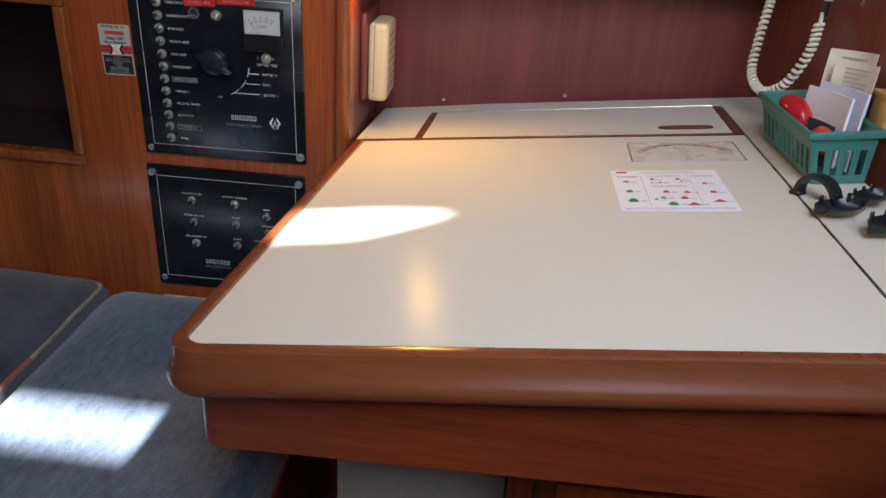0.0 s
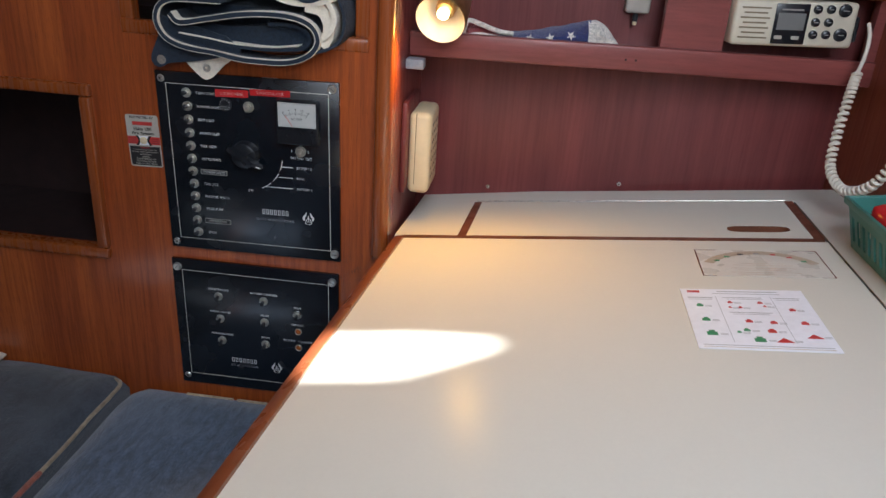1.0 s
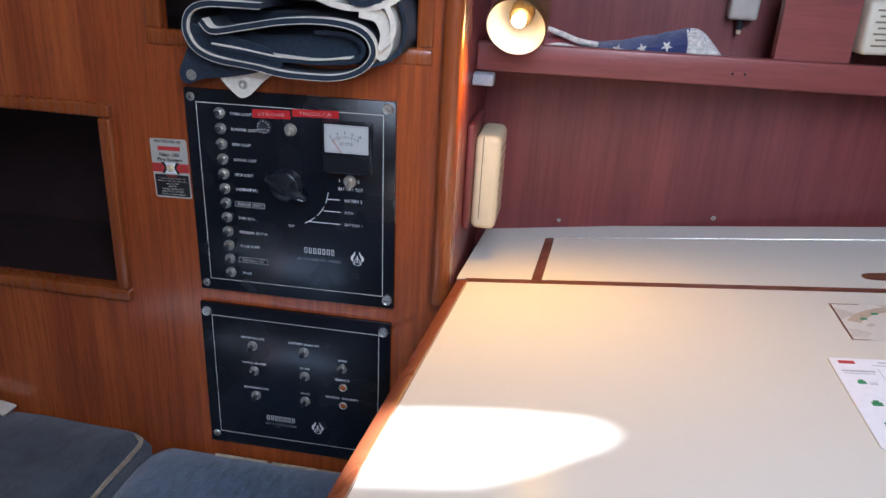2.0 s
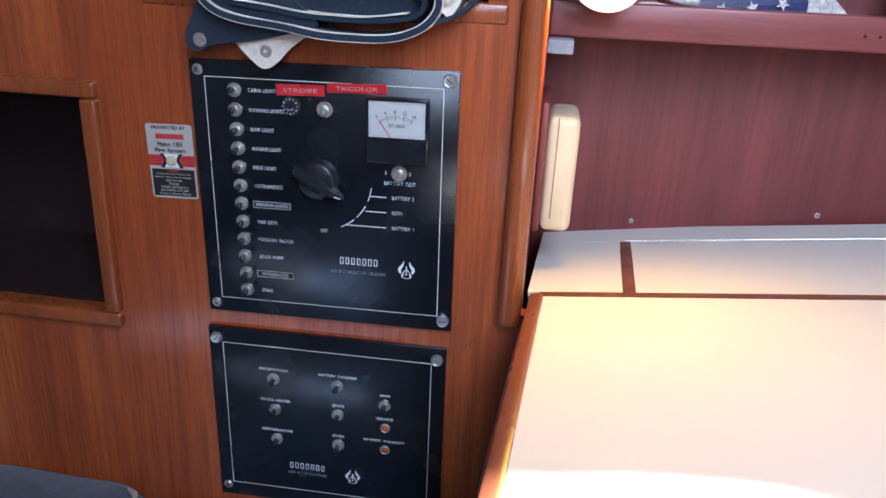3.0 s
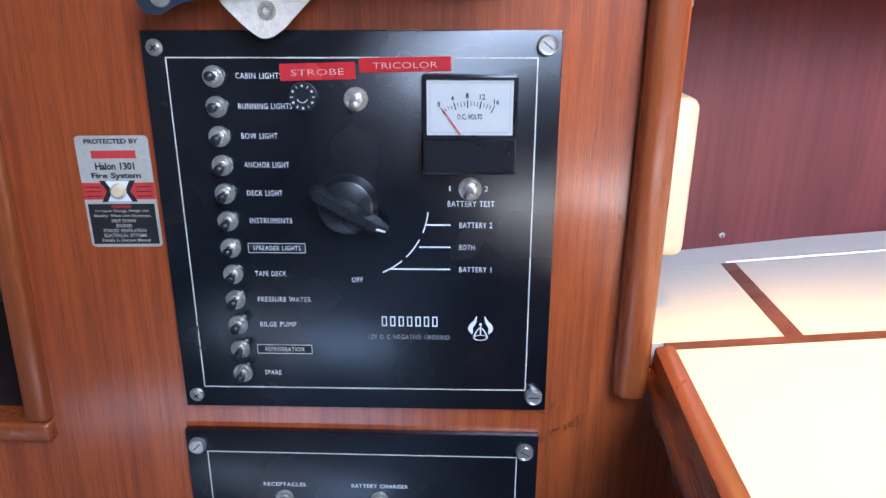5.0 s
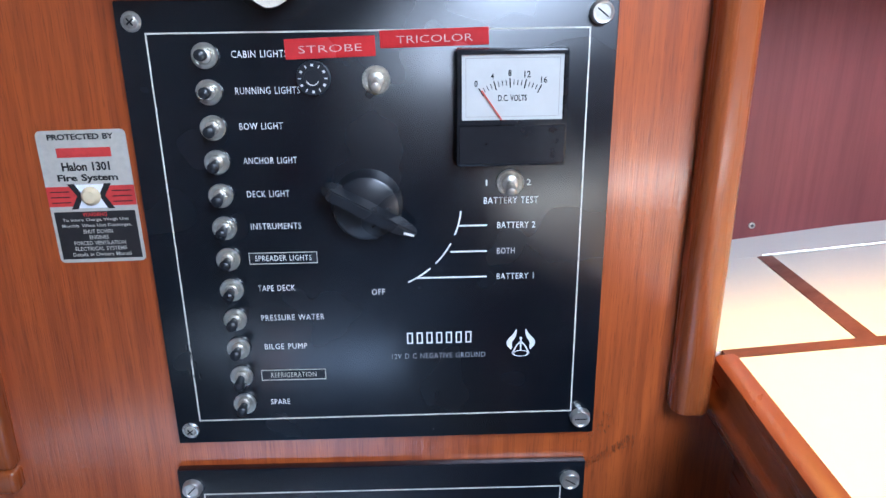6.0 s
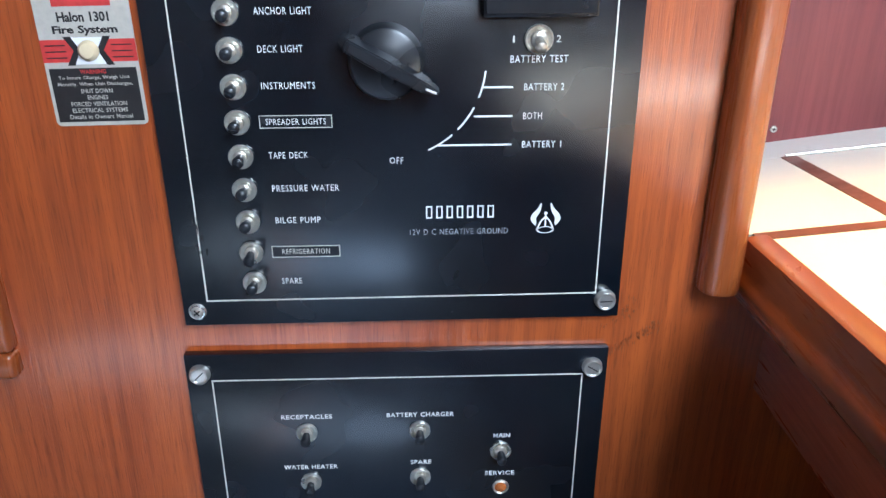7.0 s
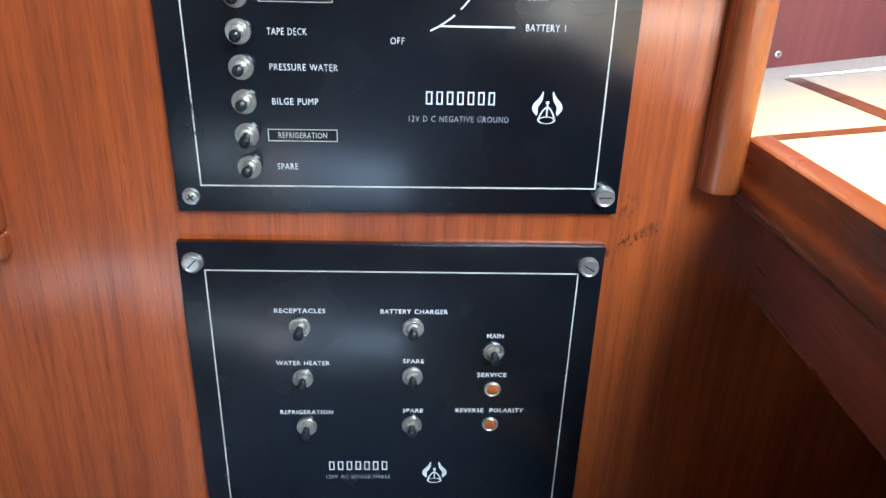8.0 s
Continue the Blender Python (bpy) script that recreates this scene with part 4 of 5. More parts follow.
# under the table
locker = thing("floor_locker", (-0.06, 0.95, FLOOR), "pale grey locker front under the chart table", "cabinet")
part("body", box(-0.190, 0.015, 0.68, 0.92, FLOOR, 0.720, 0.004), grey_plastic, locker)
part("lid", box(-0.192, 0.017, 0.675, 0.92, 0.721, 0.737, 0.004), grey_plastic, locker, "cream lid")
cab = thing("side_cabinet", (0.22, 0.9, FLOOR), "brown wooden cabinet under the chart table", "cabinet")
part("body", box(0.046, 0.405, 0.60, 1.30, FLOOR, 0.800, 0.003), under_wood, cab)
part("door", box(0.060, 0.395, 0.592, 0.5995, FLOOR + 0.05, 0.785, 0.002), teak, cab)

# instruction card and sticker
card = thing("instruction_card", TM @ Vector((0.436, -0.246, 0.0)), "white instruction card with red and green symbols on the table", "card")
CM = TM @ pose(0.436, -0.246, 0.0003, 0, 0, 1.2)
part("sheet", moved(box(-0.0635, 0.0635, -0.0735, 0.0735, 0, 0.0009, 0.0003, 1), CM), paper, card, "glossy white card", False)
sheet_marks = [(red_ink, -0.050, 0.0655, 0.013, 0.006), (pale_ink, 0.006, 0.0665, 0.062, 0.0022), (pale_ink, 0.004, 0.0605, 0.070, 0.0016), (pale_ink, -0.045, 0.0485, 0.026, 0.003),
               (pale_ink, -0.002, 0.0500, 0.040, 0.002), (pale_ink, 0.043, 0.0500, 0.026, 0.002), (pale_ink, -0.045, 0.0440, 0.024, 0.0014), (pale_ink, 0.000, 0.0460, 0.038, 0.0012),
               (pale_ink, 0.043, 0.0455, 0.024, 0.0012), (pale_ink, 0.000, 0.0110, 0.042, 0.002), (pale_ink, 0.000, 0.0070, 0.036, 0.0012), (pale_ink, 0.000, -0.0655, 0.116, 0.0016), (tan_ink, 0.0, -0.0695, 0.116, 0.0008)]
for colour, u, v, w, h in sheet_marks:
    part("print", moved(box(u - w / 2, u + w / 2, v - h / 2, v + h / 2, 0.0009, 0.0010), CM), colour, card, smooth=False)
for colour, u, v, s, tri in ((green_ink, -0.048, 0.028, 0.0055, 0), (green_ink, -0.047, -0.008, 0.0065, 0), (green_ink, -0.046, -0.040, 0.0085, 0), (red_ink, -0.016, 0.037, 0.0042, 0), (red_ink, 0.014, 0.037, 0.0045, 0),
                             (red_ink, 0.017, 0.028, 0.0030, 0), (red_ink, -0.008, 0.024, 0.0035, 0), (red_ink, -0.006, -0.010, 0.0055, 0), (green_ink, -0.012, -0.031, 0.0050, 0), (red_ink, 0.017, -0.012, 0.0055, 0),
                             (red_ink, 0.011, -0.032, 0.0065, 0), (green_ink, -0.004, -0.052, 0.0085, 0), (red_ink, 0.018, -0.052, 0.0095, 1), (red_ink, 0.042, 0.020, 0.0050, 0), (red_ink, 0.046, -0.012, 0.0060, 0), (red_ink, 0.047, -0.042, 0.0090, 1),
                             (red_ink, -0.018, 0.024, 0.003, 0), (green_ink, -0.020, -0.036, 0.0035, 0)):
    bm = bmesh.new()
    if tri:
        bm.faces.new([bm.verts.new((u + x * s, v + y * s, 0.0011)) for x, y in ((-0.9, -0.5), (0.9, -0.5), (0, 0.6))])
    else:
        box(u - s * 0.6, u + s * 0.6, v - s * 0.55, v + s * 0.35, 0.0009, 0.0011, bm=bm)
        box(u - s * 0.3, u + s * 0.35, v + s * 0.35, v + s * 0.8, 0.0009, 0.0011, bm=bm)
    part("symbol", moved(bm, CM), colour, card, smooth=False)
    for k in range(2):
        part("print", moved(box(u + s * 0.9, u + s * 0.9 + 0.007, v - 0.001 - 0.0024 * k, v - 0.0004 - 0.0024 * k + 0.0006, 0.0009, 0.0010), CM), pale_ink, card, smooth=False)
for u in (-0.0285, 0.0275):
    part("print", moved(box(u - 0.0003, u + 0.0003, -0.058, 0.054, 0.0009, 0.0010), CM), pale_ink, card, smooth=False)

dial = thing("table_sticker", TM @ Vector((0.4735, -0.086, 0.0)), "worn printed sticker with a half dial on the table", "sticker")
DM = TM @ pose(0.4735, -0.086, 0.0003)
part("film", moved(box(-0.0715, 0.0715, -0.0450, 0.0450, 0, 0.0004), DM), film_white, dial, "worn clear film", False)
for s in (-1, 1):
    bm = box(s * 0.0710 - 0.0007, s * 0.0710 + 0.0007, -0.0450, 0.0450, 0.0004, 0.0006)
    box(min(s * 0.044, s * 0.0710), max(s * 0.044, s * 0.0710), 0.0438, 0.0450, 0.0004, 0.0006, bm=bm)
    box(min(s * 0.056, s * 0.0710), max(s * 0.056, s * 0.0710), -0.0450, -0.0442, 0.0004, 0.0006, bm=bm)
    part("border_print", moved(bm, DM), brown_ink, dial, smooth=False)
bm = arc_band(bmesh.new(), 0, -0.030, 25, 155, 0.066, 1.0, 0.012, 0.012, 40, 0.0005)
part("arc_print", moved(bm, DM), tan_ink, dial, smooth=False)
for k in range(7):
    a = radians(145 - 18.3 * k)
    bm = box(-0.0030, 0.0030, -0.0022, 0.0022, 0, 0.0002)
    part("mark", moved(bm, DM @ pose(0.060 * math.cos(a), -0.028 + 0.060 * math.sin(a), 0.0006)), (green_ink, green_ink, black_ink, grey_ink, red_ink, red_ink, green_ink)[k], dial, smooth=False)
for v, w in ((-0.002, 0.050), (-0.008, 0.066), (-0.018, 0.072), (-0.024, 0.060), (-0.032, 0.076), (-0.038, 0.064)):
    part("print", moved(box(-w / 2, w / 2, v - 0.0004, v + 0.0004, 0.0004, 0.0005), DM), tan_ink, dial, smooth=False)


# ---- things on the side strip ----
def basket():
    """A tapered plastic basket with slotted sides and a turned rim."""
    t = thing("plastic_basket", TM @ Vector((0.6176, -0.123, 0.0)), "teal plastic basket holding papers and red floats", "basket")
    bw, bl, tw, tl, hgt, th = 0.0295, 0.103, 0.0365, 0.1105, 0.062, 0.0022
    K = Matrix.Translation(TM @ Vector((0.6200, -0.123, 0.001))) @ pose(0, 0, 0, -2.5, -8.3, -2.5)
    part("bottom", moved(box(-bw, bw, -bl, bl, 0, th, 0.0008, 1), K), teal, t)

    def wall(sx, sy, slots, name):
        """One side, cut by upright slots; s runs along it."""
        bm = bmesh.new()
        half_b, half_t = (bl, tl) if sx else (bw, tw)
        n = slots * 2 + 1
        cols = [-1 + 2 * i / n for i in range(n + 1)]
        rows = [0.0, 0.16, 0.66, 1.0]
        for i in range(n):
            for j in range(3):
                if j == 1 and i % 2 == 1:
                    continue
                quad = []
                for c, r in ((cols[i], rows[j]), (cols[i + 1], rows[j]), (cols[i + 1], rows[j + 1]), (cols[i], rows[j + 1])):
                    half = half_b + (half_t - half_b) * r
                    off = (bw + (tw - bw) * r) if sx else (bl + (tl - bl) * r)
                    quad.append((sx * off, c * half, r * hgt) if sx else (c * half, sy * off, r * hgt))
                vs = [bm.verts.new(p) for p in quad]
                bm.faces.new(vs)
        bmesh.ops.remove_doubles(bm, verts=bm.verts, dist=1e-5)
        bmesh.ops.recalc_face_normals(bm, faces=bm.faces)
        bmesh.ops.solidify(bm, geom=bm.faces[:], thickness=th)
        part(name, moved(bm, K), teal, t, smooth=False)

    wall(-1, 0, 11, "side_panel")
    wall(1, 0, 11, "side_panel")
    wall(0, -1, 4, "end_panel")
    wall(0, 1, 4, "end_panel")
    bm = bmesh.new()
    for a in ((-tw - 0.004, tw + 0.004, -tl - 0.004, -tl + 0.0005), (-tw - 0.004, tw + 0.004, tl - 0.0005, tl + 0.004), (-tw - 0.004, -tw + 0.0005, -tl + 0.0005, tl - 0.0005), (tw - 0.0005, tw + 0.004, -tl + 0.0005, tl - 0.0005)):
        box(*a, hgt - 0.007, hgt + 0.002, 0.0012, 2, bm=bm)
    part("rim", moved(bm, K), teal, t, "turned-over teal rim")
    return K


BK = basket()


def lump(rx, ry, rz, seed, rough=0.12):
    bm = bmesh.new()
    bmesh.ops.create_icosphere(bm, subdivisions=3, radius=1.0)
    for v in bm.verts:
        d = 1 + rough * noise.noise(v.co * 1.3 + Vector((seed, 0, 0)))
        v.co = Vector((v.co.x * rx, v.co.y * ry, v.co.z * rz)) * d
    return bm


tagged(link("float", moved(lump(0.017, 0.030, 0.020, 3), BK @ pose(-0.014, 0.030, 0.052, 28, 0, 20)), red_rubber, True), "shiny red plastic float lying in the basket", "float", "floats")
tagged(link("float", moved(lump(0.017, 0.020, 0.018, 9), BK @ pose(-0.006, -0.052, 0.036, 10, 20, 0)), orange_red, True), "orange-red plastic float lying in the basket", "float", "floats")


def bent_sheet(w, h, bow, m, material, name, label, folded=False):
    """A sheet of paper standing in the basket, w along x, h along z, bowed."""
    bm = bmesh.new()
    n, k = 8, 8
    grid = [[bm.verts.new((w * (i / n - 0.5), bow * math.sin(math.pi * i / n) + bow * 0.8 * (j / k) ** 2, h * j / k)) for j in range(k + 1)] for i in range(n + 1)]
    for i in range(n):
        for j in range(k):
            bm.faces.new((grid[i][j], grid[i + 1][j], grid[i + 1][j + 1], grid[i][j + 1]))
    bmesh.ops.recalc_face_normals(bm, faces=bm.faces)
    bmesh.ops.solidify(bm, geom=bm.faces[:], thickness=0.0009 if not folded else 0.003)
    return tagged(link(name, moved(bm, m), material, True), label, "paper", "papers in the basket")


for w, h, bow, at, colour, name, label, thick in (
        (0.072, 0.128, 0.008, (0.024, 0.012, -62), cream_paper, "paper_leaflet", "curled cream printed leaflet standing in the basket", False),
        (0.068, 0.118, 0.006, (0.022, -0.012, -66), cream_paper, "paper_leaflet", "curled cream printed leaflet standing in the basket", False),
        (0.092, 0.092, 0.005, (0.010, -0.026, -76), blue_paper, "envelope", "pale blue envelope standing in the basket", True),
        (0.094, 0.084, 0.004, (0.001, -0.010, -77), paper, "envelope", "white envelope standing in the basket", True),
        (0.060, 0.050, 0.003, (-0.006, -0.022, -78), navy, "booklet", "dark blue booklet standing in the basket", True)):
    stand = BK @ pose(at[0], at[1], 0.003, -8, 0, at[2])
    sheet_ob = bent_sheet(w, h, bow, stand, colour, name, label, thick)
    if name == "paper_leaflet":
        for k in range(12):
            z = h * (0.93 - 0.045 * k)
            u = w * (0.16 + 0.04 * ((k * 7) % 3))
            bm = box(-w * 0.36, w * 0.36 - u * (k % 3) * 0.5, -0.0016, -0.0010, z - 0.0008, z + 0.0008)
            moved(bm, Matrix.Translation((0, bow + bow * 0.8 * (z / h) ** 2 - bow * 0.25, 0)))
            part("print", moved(bm, stand), pale_ink, sheet_ob, smooth=False)




def clamp_half(r, w, th, m, label):
    """Half of a black plastic hose clamp: a half ring with two flanged ears."""
    t = thing("plastic_clip", m.translation, label, "clip", "black clips")
    bm = bmesh.new()
    n, rows = 18, []
    for i in range(n + 1):
        a = math.pi * i / n
        rows.append([bm.verts.new((q * math.cos(a), y, q * math.sin(a))) for q, y in ((r, -w / 2), (r + th, -w / 2), (r + th * 1.25, 0), (r + th, w / 2), (r, w / 2))])
    for a, b in zip(rows, rows[1:]):
        for k in range(5):
            bm.faces.new((a[k], a[(k + 1) % 5], b[(k + 1) % 5], b[k]))
    bm.faces.new(rows[0])
    bm.faces.new(rows[-1])
    part("half_ring", moved(bm, m), black_plastic, t)
    for s in (-1, 1):
        part("ear", moved(box(s * r - (0.002 if s > 0 else 0.010), s * r + (0.010 if s > 0 else 0.002), -w / 2, w / 2, -0.003, 0.002, 0.001, 1), m), black_plastic, t)
    return t


def dish_clip(m, label, s=1.0):
    """A shallow boat-shaped black plastic cover with teeth on one edge."""
    t = thing("plastic_clip", m.translation, label, "clip", "black clips")
    bm = bmesh.new()
    n, k = 14, 8
    grid = []
    for i in range(n + 1):
        x = -1 + 2 * i / n
        half = 0.017 * s * (1 - abs(x) ** 2.6) + 0.0015
        grid.append([bm.verts.new((0.030 * s * x, half * (2 * j / k - 1), 0.012 * s * (abs(2 * j / k - 1) ** 2 + 0.35 * x * x))) for j in range(k + 1)])
    for i in range(n):
        for j in range(k):
            bm.faces.new((grid[i][j], grid[i + 1][j], grid[i + 1][j + 1], grid[i][j + 1]))
    bmesh.ops.recalc_face_normals(bm, faces=bm.faces)
    bmesh.ops.solidify(bm, geom=bm.faces[:], thickness=0.0022)
    part("cover", moved(bm, m), black_plastic, t)
    for q in (-0.55, 0.0, 0.55):
        part("tooth", moved(box(0.03 * s * q - 0.0025, 0.03 * s * q + 0.0025, 0.010 * s, 0.0125 * s, 0.005, 0.022 * s, 0.001, 1), m), black_plastic, t)
    return t


clamp_half(0.022, 0.014, 0.0045, TM @ pose(0.584, -0.283, 0.0035, 0, 0, -58), "black plastic half clamp standing on the table strip")
dish_clip(TM @ pose(0.590, -0.335, 0.003, 0, 0, 15), "black toothed plastic cover lying on the table strip", 0.9)
dish_clip(TM @ pose(0.630, -0.300, 0.003, 0, 0, 35), "black toothed plastic cover lying beside the basket", 0.8)
dish_clip(TM @ pose(0.622, -0.385, 0.003, 0, 0, 25), "black boat-shaped plastic cover lying by the wall")


# ---- radio and its microphone ----
def radio():
    t = thing("marine_radio", SHELF @ Vector((0.285, 0.0, 1.236)), "off-white marine radio with round black keys in its niche", "radio")
    R = SHELF @ pose(0, -0.010, 0) @ facing_aft(0.2790, 0.0, 1.2800, 0.03)
    part("body", moved(box(-0.086, 0.086, -0.0315, 0.0315, -0.070, 0.0, 0.006, 3), R), radio_white, t, "off-white moulded body")
    for k in range(7):
        v = 0.0205 - 0.0068 * k
        part("speaker_slot", moved(box(-0.077 + 0.004 * (k % 2), -0.036 - 0.004 * (k % 2), v - 0.0011, v + 0.0011, 0.0, 0.0006, 0.0004, 1), R), ivory_shadow, t)
    scr = part("display", moved(box(-0.030, 0.017, -0.0275, 0.0275, 0.0, 0.0022, 0.001, 2), R), bezel_black, t, "black display frame")
    part("screen", moved(box(-0.0255, 0.0125, -0.008, 0.0150, 0.0020, 0.0028), R), screen_grey, scr, "grey liquid crystal screen", False)
    part("print", moved(box(-0.022, 0.008, 0.0185, 0.0205, 0.0020, 0.0026), R), grey_ink, scr, smooth=False)
    for u in (-0.021, 0.003):
        part("key", moved(box(u - 0.0055, u + 0.0055, -0.0210, -0.0160, 0.0020, 0.0034, 0.0008, 1), R), grey_plastic, scr)
    for u, v, r in ((0.0280, 0.0210, 0.0062), (0.0460, 0.0215, 0.0062), (0.0660, 0.0205, 0.0092), (0.0280, 0.0035, 0.0062), (0.0460, 0.0040, 0.0062), (0.0280, -0.0135, 0.0062), (0.0460, -0.0130, 0.0062), (0.0660, -0.0125, 0.0092)):
        k = part("key", moved(lathe([(0, 0.004), (r * 0.7, 0.004), (r * 0.92, 0.003), (r, 0.0), (0, 0)], 20), R @ pose(u, v, 0)), black_plastic, t, "round black key")
        part("mark", moved(box(-r * 0.45, r * 0.45, -0.0006, 0.0006, 0.0040, 0.0042), R @ pose(u, v, 0)), grey_ink, k, smooth=False)
    part("bracket", moved(box(0.0865, 0.092, -0.022, 0.012, -0.05, -0.004, 0.0015, 1), R), black_plastic, t)


radio()


def coil(path, r, wire, turns):
    """A helix of wire round a path."""
    n = turns * 14
    out, side = [], Vector((1, 0.2, 0.1))
    m = len(path) - 1
    for i in range(n + 1):
        s = i / n * m
        k = min(int(s), m - 1)
        p = path[k].lerp(path[k + 1], s - k)
        way = (path[min(k + 2, m)] - path[max(k - 1, 0)]).normalized()
        side = (side - way * side.dot(way)).normalized()
        a = 2 * math.pi * turns * i / n
        out.append(p + r * (math.cos(a) * side + math.sin(a) * way.cross(side)))
    return out


mic = thing("radio_microphone", (0.388, 1.105, 1.215), "ivory radio microphone with a white coiled cord on the wall", "microphone")
MK = Matrix.Translation((0.392, 1.105, 1.262)) @ pose(0, 0, 0, 0, -3, 4)
part("body", moved(lathe([(0, -0.040), (0.010, -0.040), (0.014, -0.030), (0.021, 0.0), (0.027, 0.035), (0.026, 0.045), (0.018, 0.052), (0, 0.053)], 24), MK @ Matrix.Diagonal((0.62, 1.05, 1.0, 1))), ivory, mic, "ivory microphone body")
part("label", moved(box(-0.0172, -0.0155, -0.012, 0.000, -0.012, 0.028, 0.0005, 1), MK), black_plastic, mic)
part("strain_relief", moved(lathe([(0, -0.062), (0.0030, -0.062), (0.0045, -0.052), (0.0060, -0.038), (0, -0.038)], 14), MK), black_plastic, mic, "black rubber sleeve")
drop = smooth_path([(0.374, 1.262, 1.222), (0.367, 1.250, 1.19), (0.358, 1.232, 1.14), (0.353, 1.210, 1.095), (0.360, 1.165, 1.078), (0.373, 1.120, 1.100), (0.386, 1.098, 1.150), (0.391, 1.102, 1.192)], 10)
cord = part("coiled_cord", tube(coil(drop, 0.0052, 0.0026, 44), 0.0026, 6), cord_white, mic, "white coiled rubber cord")
part("cord_end", tube(smooth_path([(0.391, 1.102, 1.192), (0.392, 1.104, 1.198), (0.392, 1.105, 1.206)]), 0.0028), cord_white, cord)
part("cord_end", tube(smooth_path([(0.374, 1.262, 1.222), (0.380, 1.268, 1.245), (0.381, 1.272, 1.270), (0.380, 1.285, 1.288)]), 0.0028), cord_white, cord)
screw("wall_screw", Matrix.Translation((RIGHT - 0.0005, 1.035, 1.230)) @ pose(0, 0, 0, 0, -90, 0), 0.0030, 0.0012, "small cross-head screw in the cabinet side", "wall screws")
holder = thing("yellow_holder", (0.405, 0.885, 1.105), "small yellow plastic holder on the cabinet side", "holder")
part("cup", box(0.397, 0.4095, 0.865, 0.905, 1.105, 1.150, 0.004, 2), yellow_plastic, holder)
part("rim", box(0.395, 0.4095, 0.863, 0.907, 1.146, 1.152, 0.0015, 2), yellow_plastic, holder)


# ---- things on the shelf ----
lamp = thing("cabin_lamp", (-0.232, 1.25, 1.233), "lit brass cabin lamp with a white reflector over the shelf", "lamp")
AX = look((-0.2155, 1.188, 1.258), (-0.232, 1.06, 1.20))
part("shade", moved(lathe([(0.0350, -0.002), (0.0362, 0.0), (0.0360, 0.010), (0.0330, 0.040), (0.0290, 0.066), (0.0220, 0.080), (0.0, 0.084)], 40), AX), brass, lamp, "dull brass shade")
part("reflector", moved(lathe([(0.0350, -0.002), (0.0335, 0.004), (0.0270, 0.032), (0.0150, 0.044), (0.0, 0.045)], 40), AX), shade_white, lamp, "white enamel reflector")
part("socket", moved(lathe([(0, 0.020), (0.0125, 0.022), (0.0140, 0.026), (0.0145, 0.040), (0, 0.044)], 24), AX), brass, lamp)
part("bulb", moved(lathe([(0, 0.006), (0.0050, 0.0075), (0.0085, 0.013), (0.0080, 0.019), (0, 0.0205)], 20), AX), glow, lamp, "glowing warm bulb")
part("arm", tube(smooth_path([(-0.228, 1.245, 1.290), (-0.238, 1.262, 1.300), (-0.252, 1.266, 1.300), (-0.2655, 1.266, 1.300)]), 0.005, 10), brass, lamp)
part("wall_plate", moved(drum(0.020, 0.018, 0.006, 24, bevel=0.0015), Matrix.Translation((-0.2663, 1.266, 1.300)) @ pose(0, 0, 0, 0, 90, 0)), brass, lamp)


def star(r):
    bm = bmesh.new()
    bm.faces.new([bm.verts.new(((r if i % 2 == 0 else r * 0.4) * math.sin(math.pi * i / 5), (r if i % 2 == 0 else r * 0.4) * math.cos(math.pi * i / 5), 0)) for i in range(10)])
    return bm


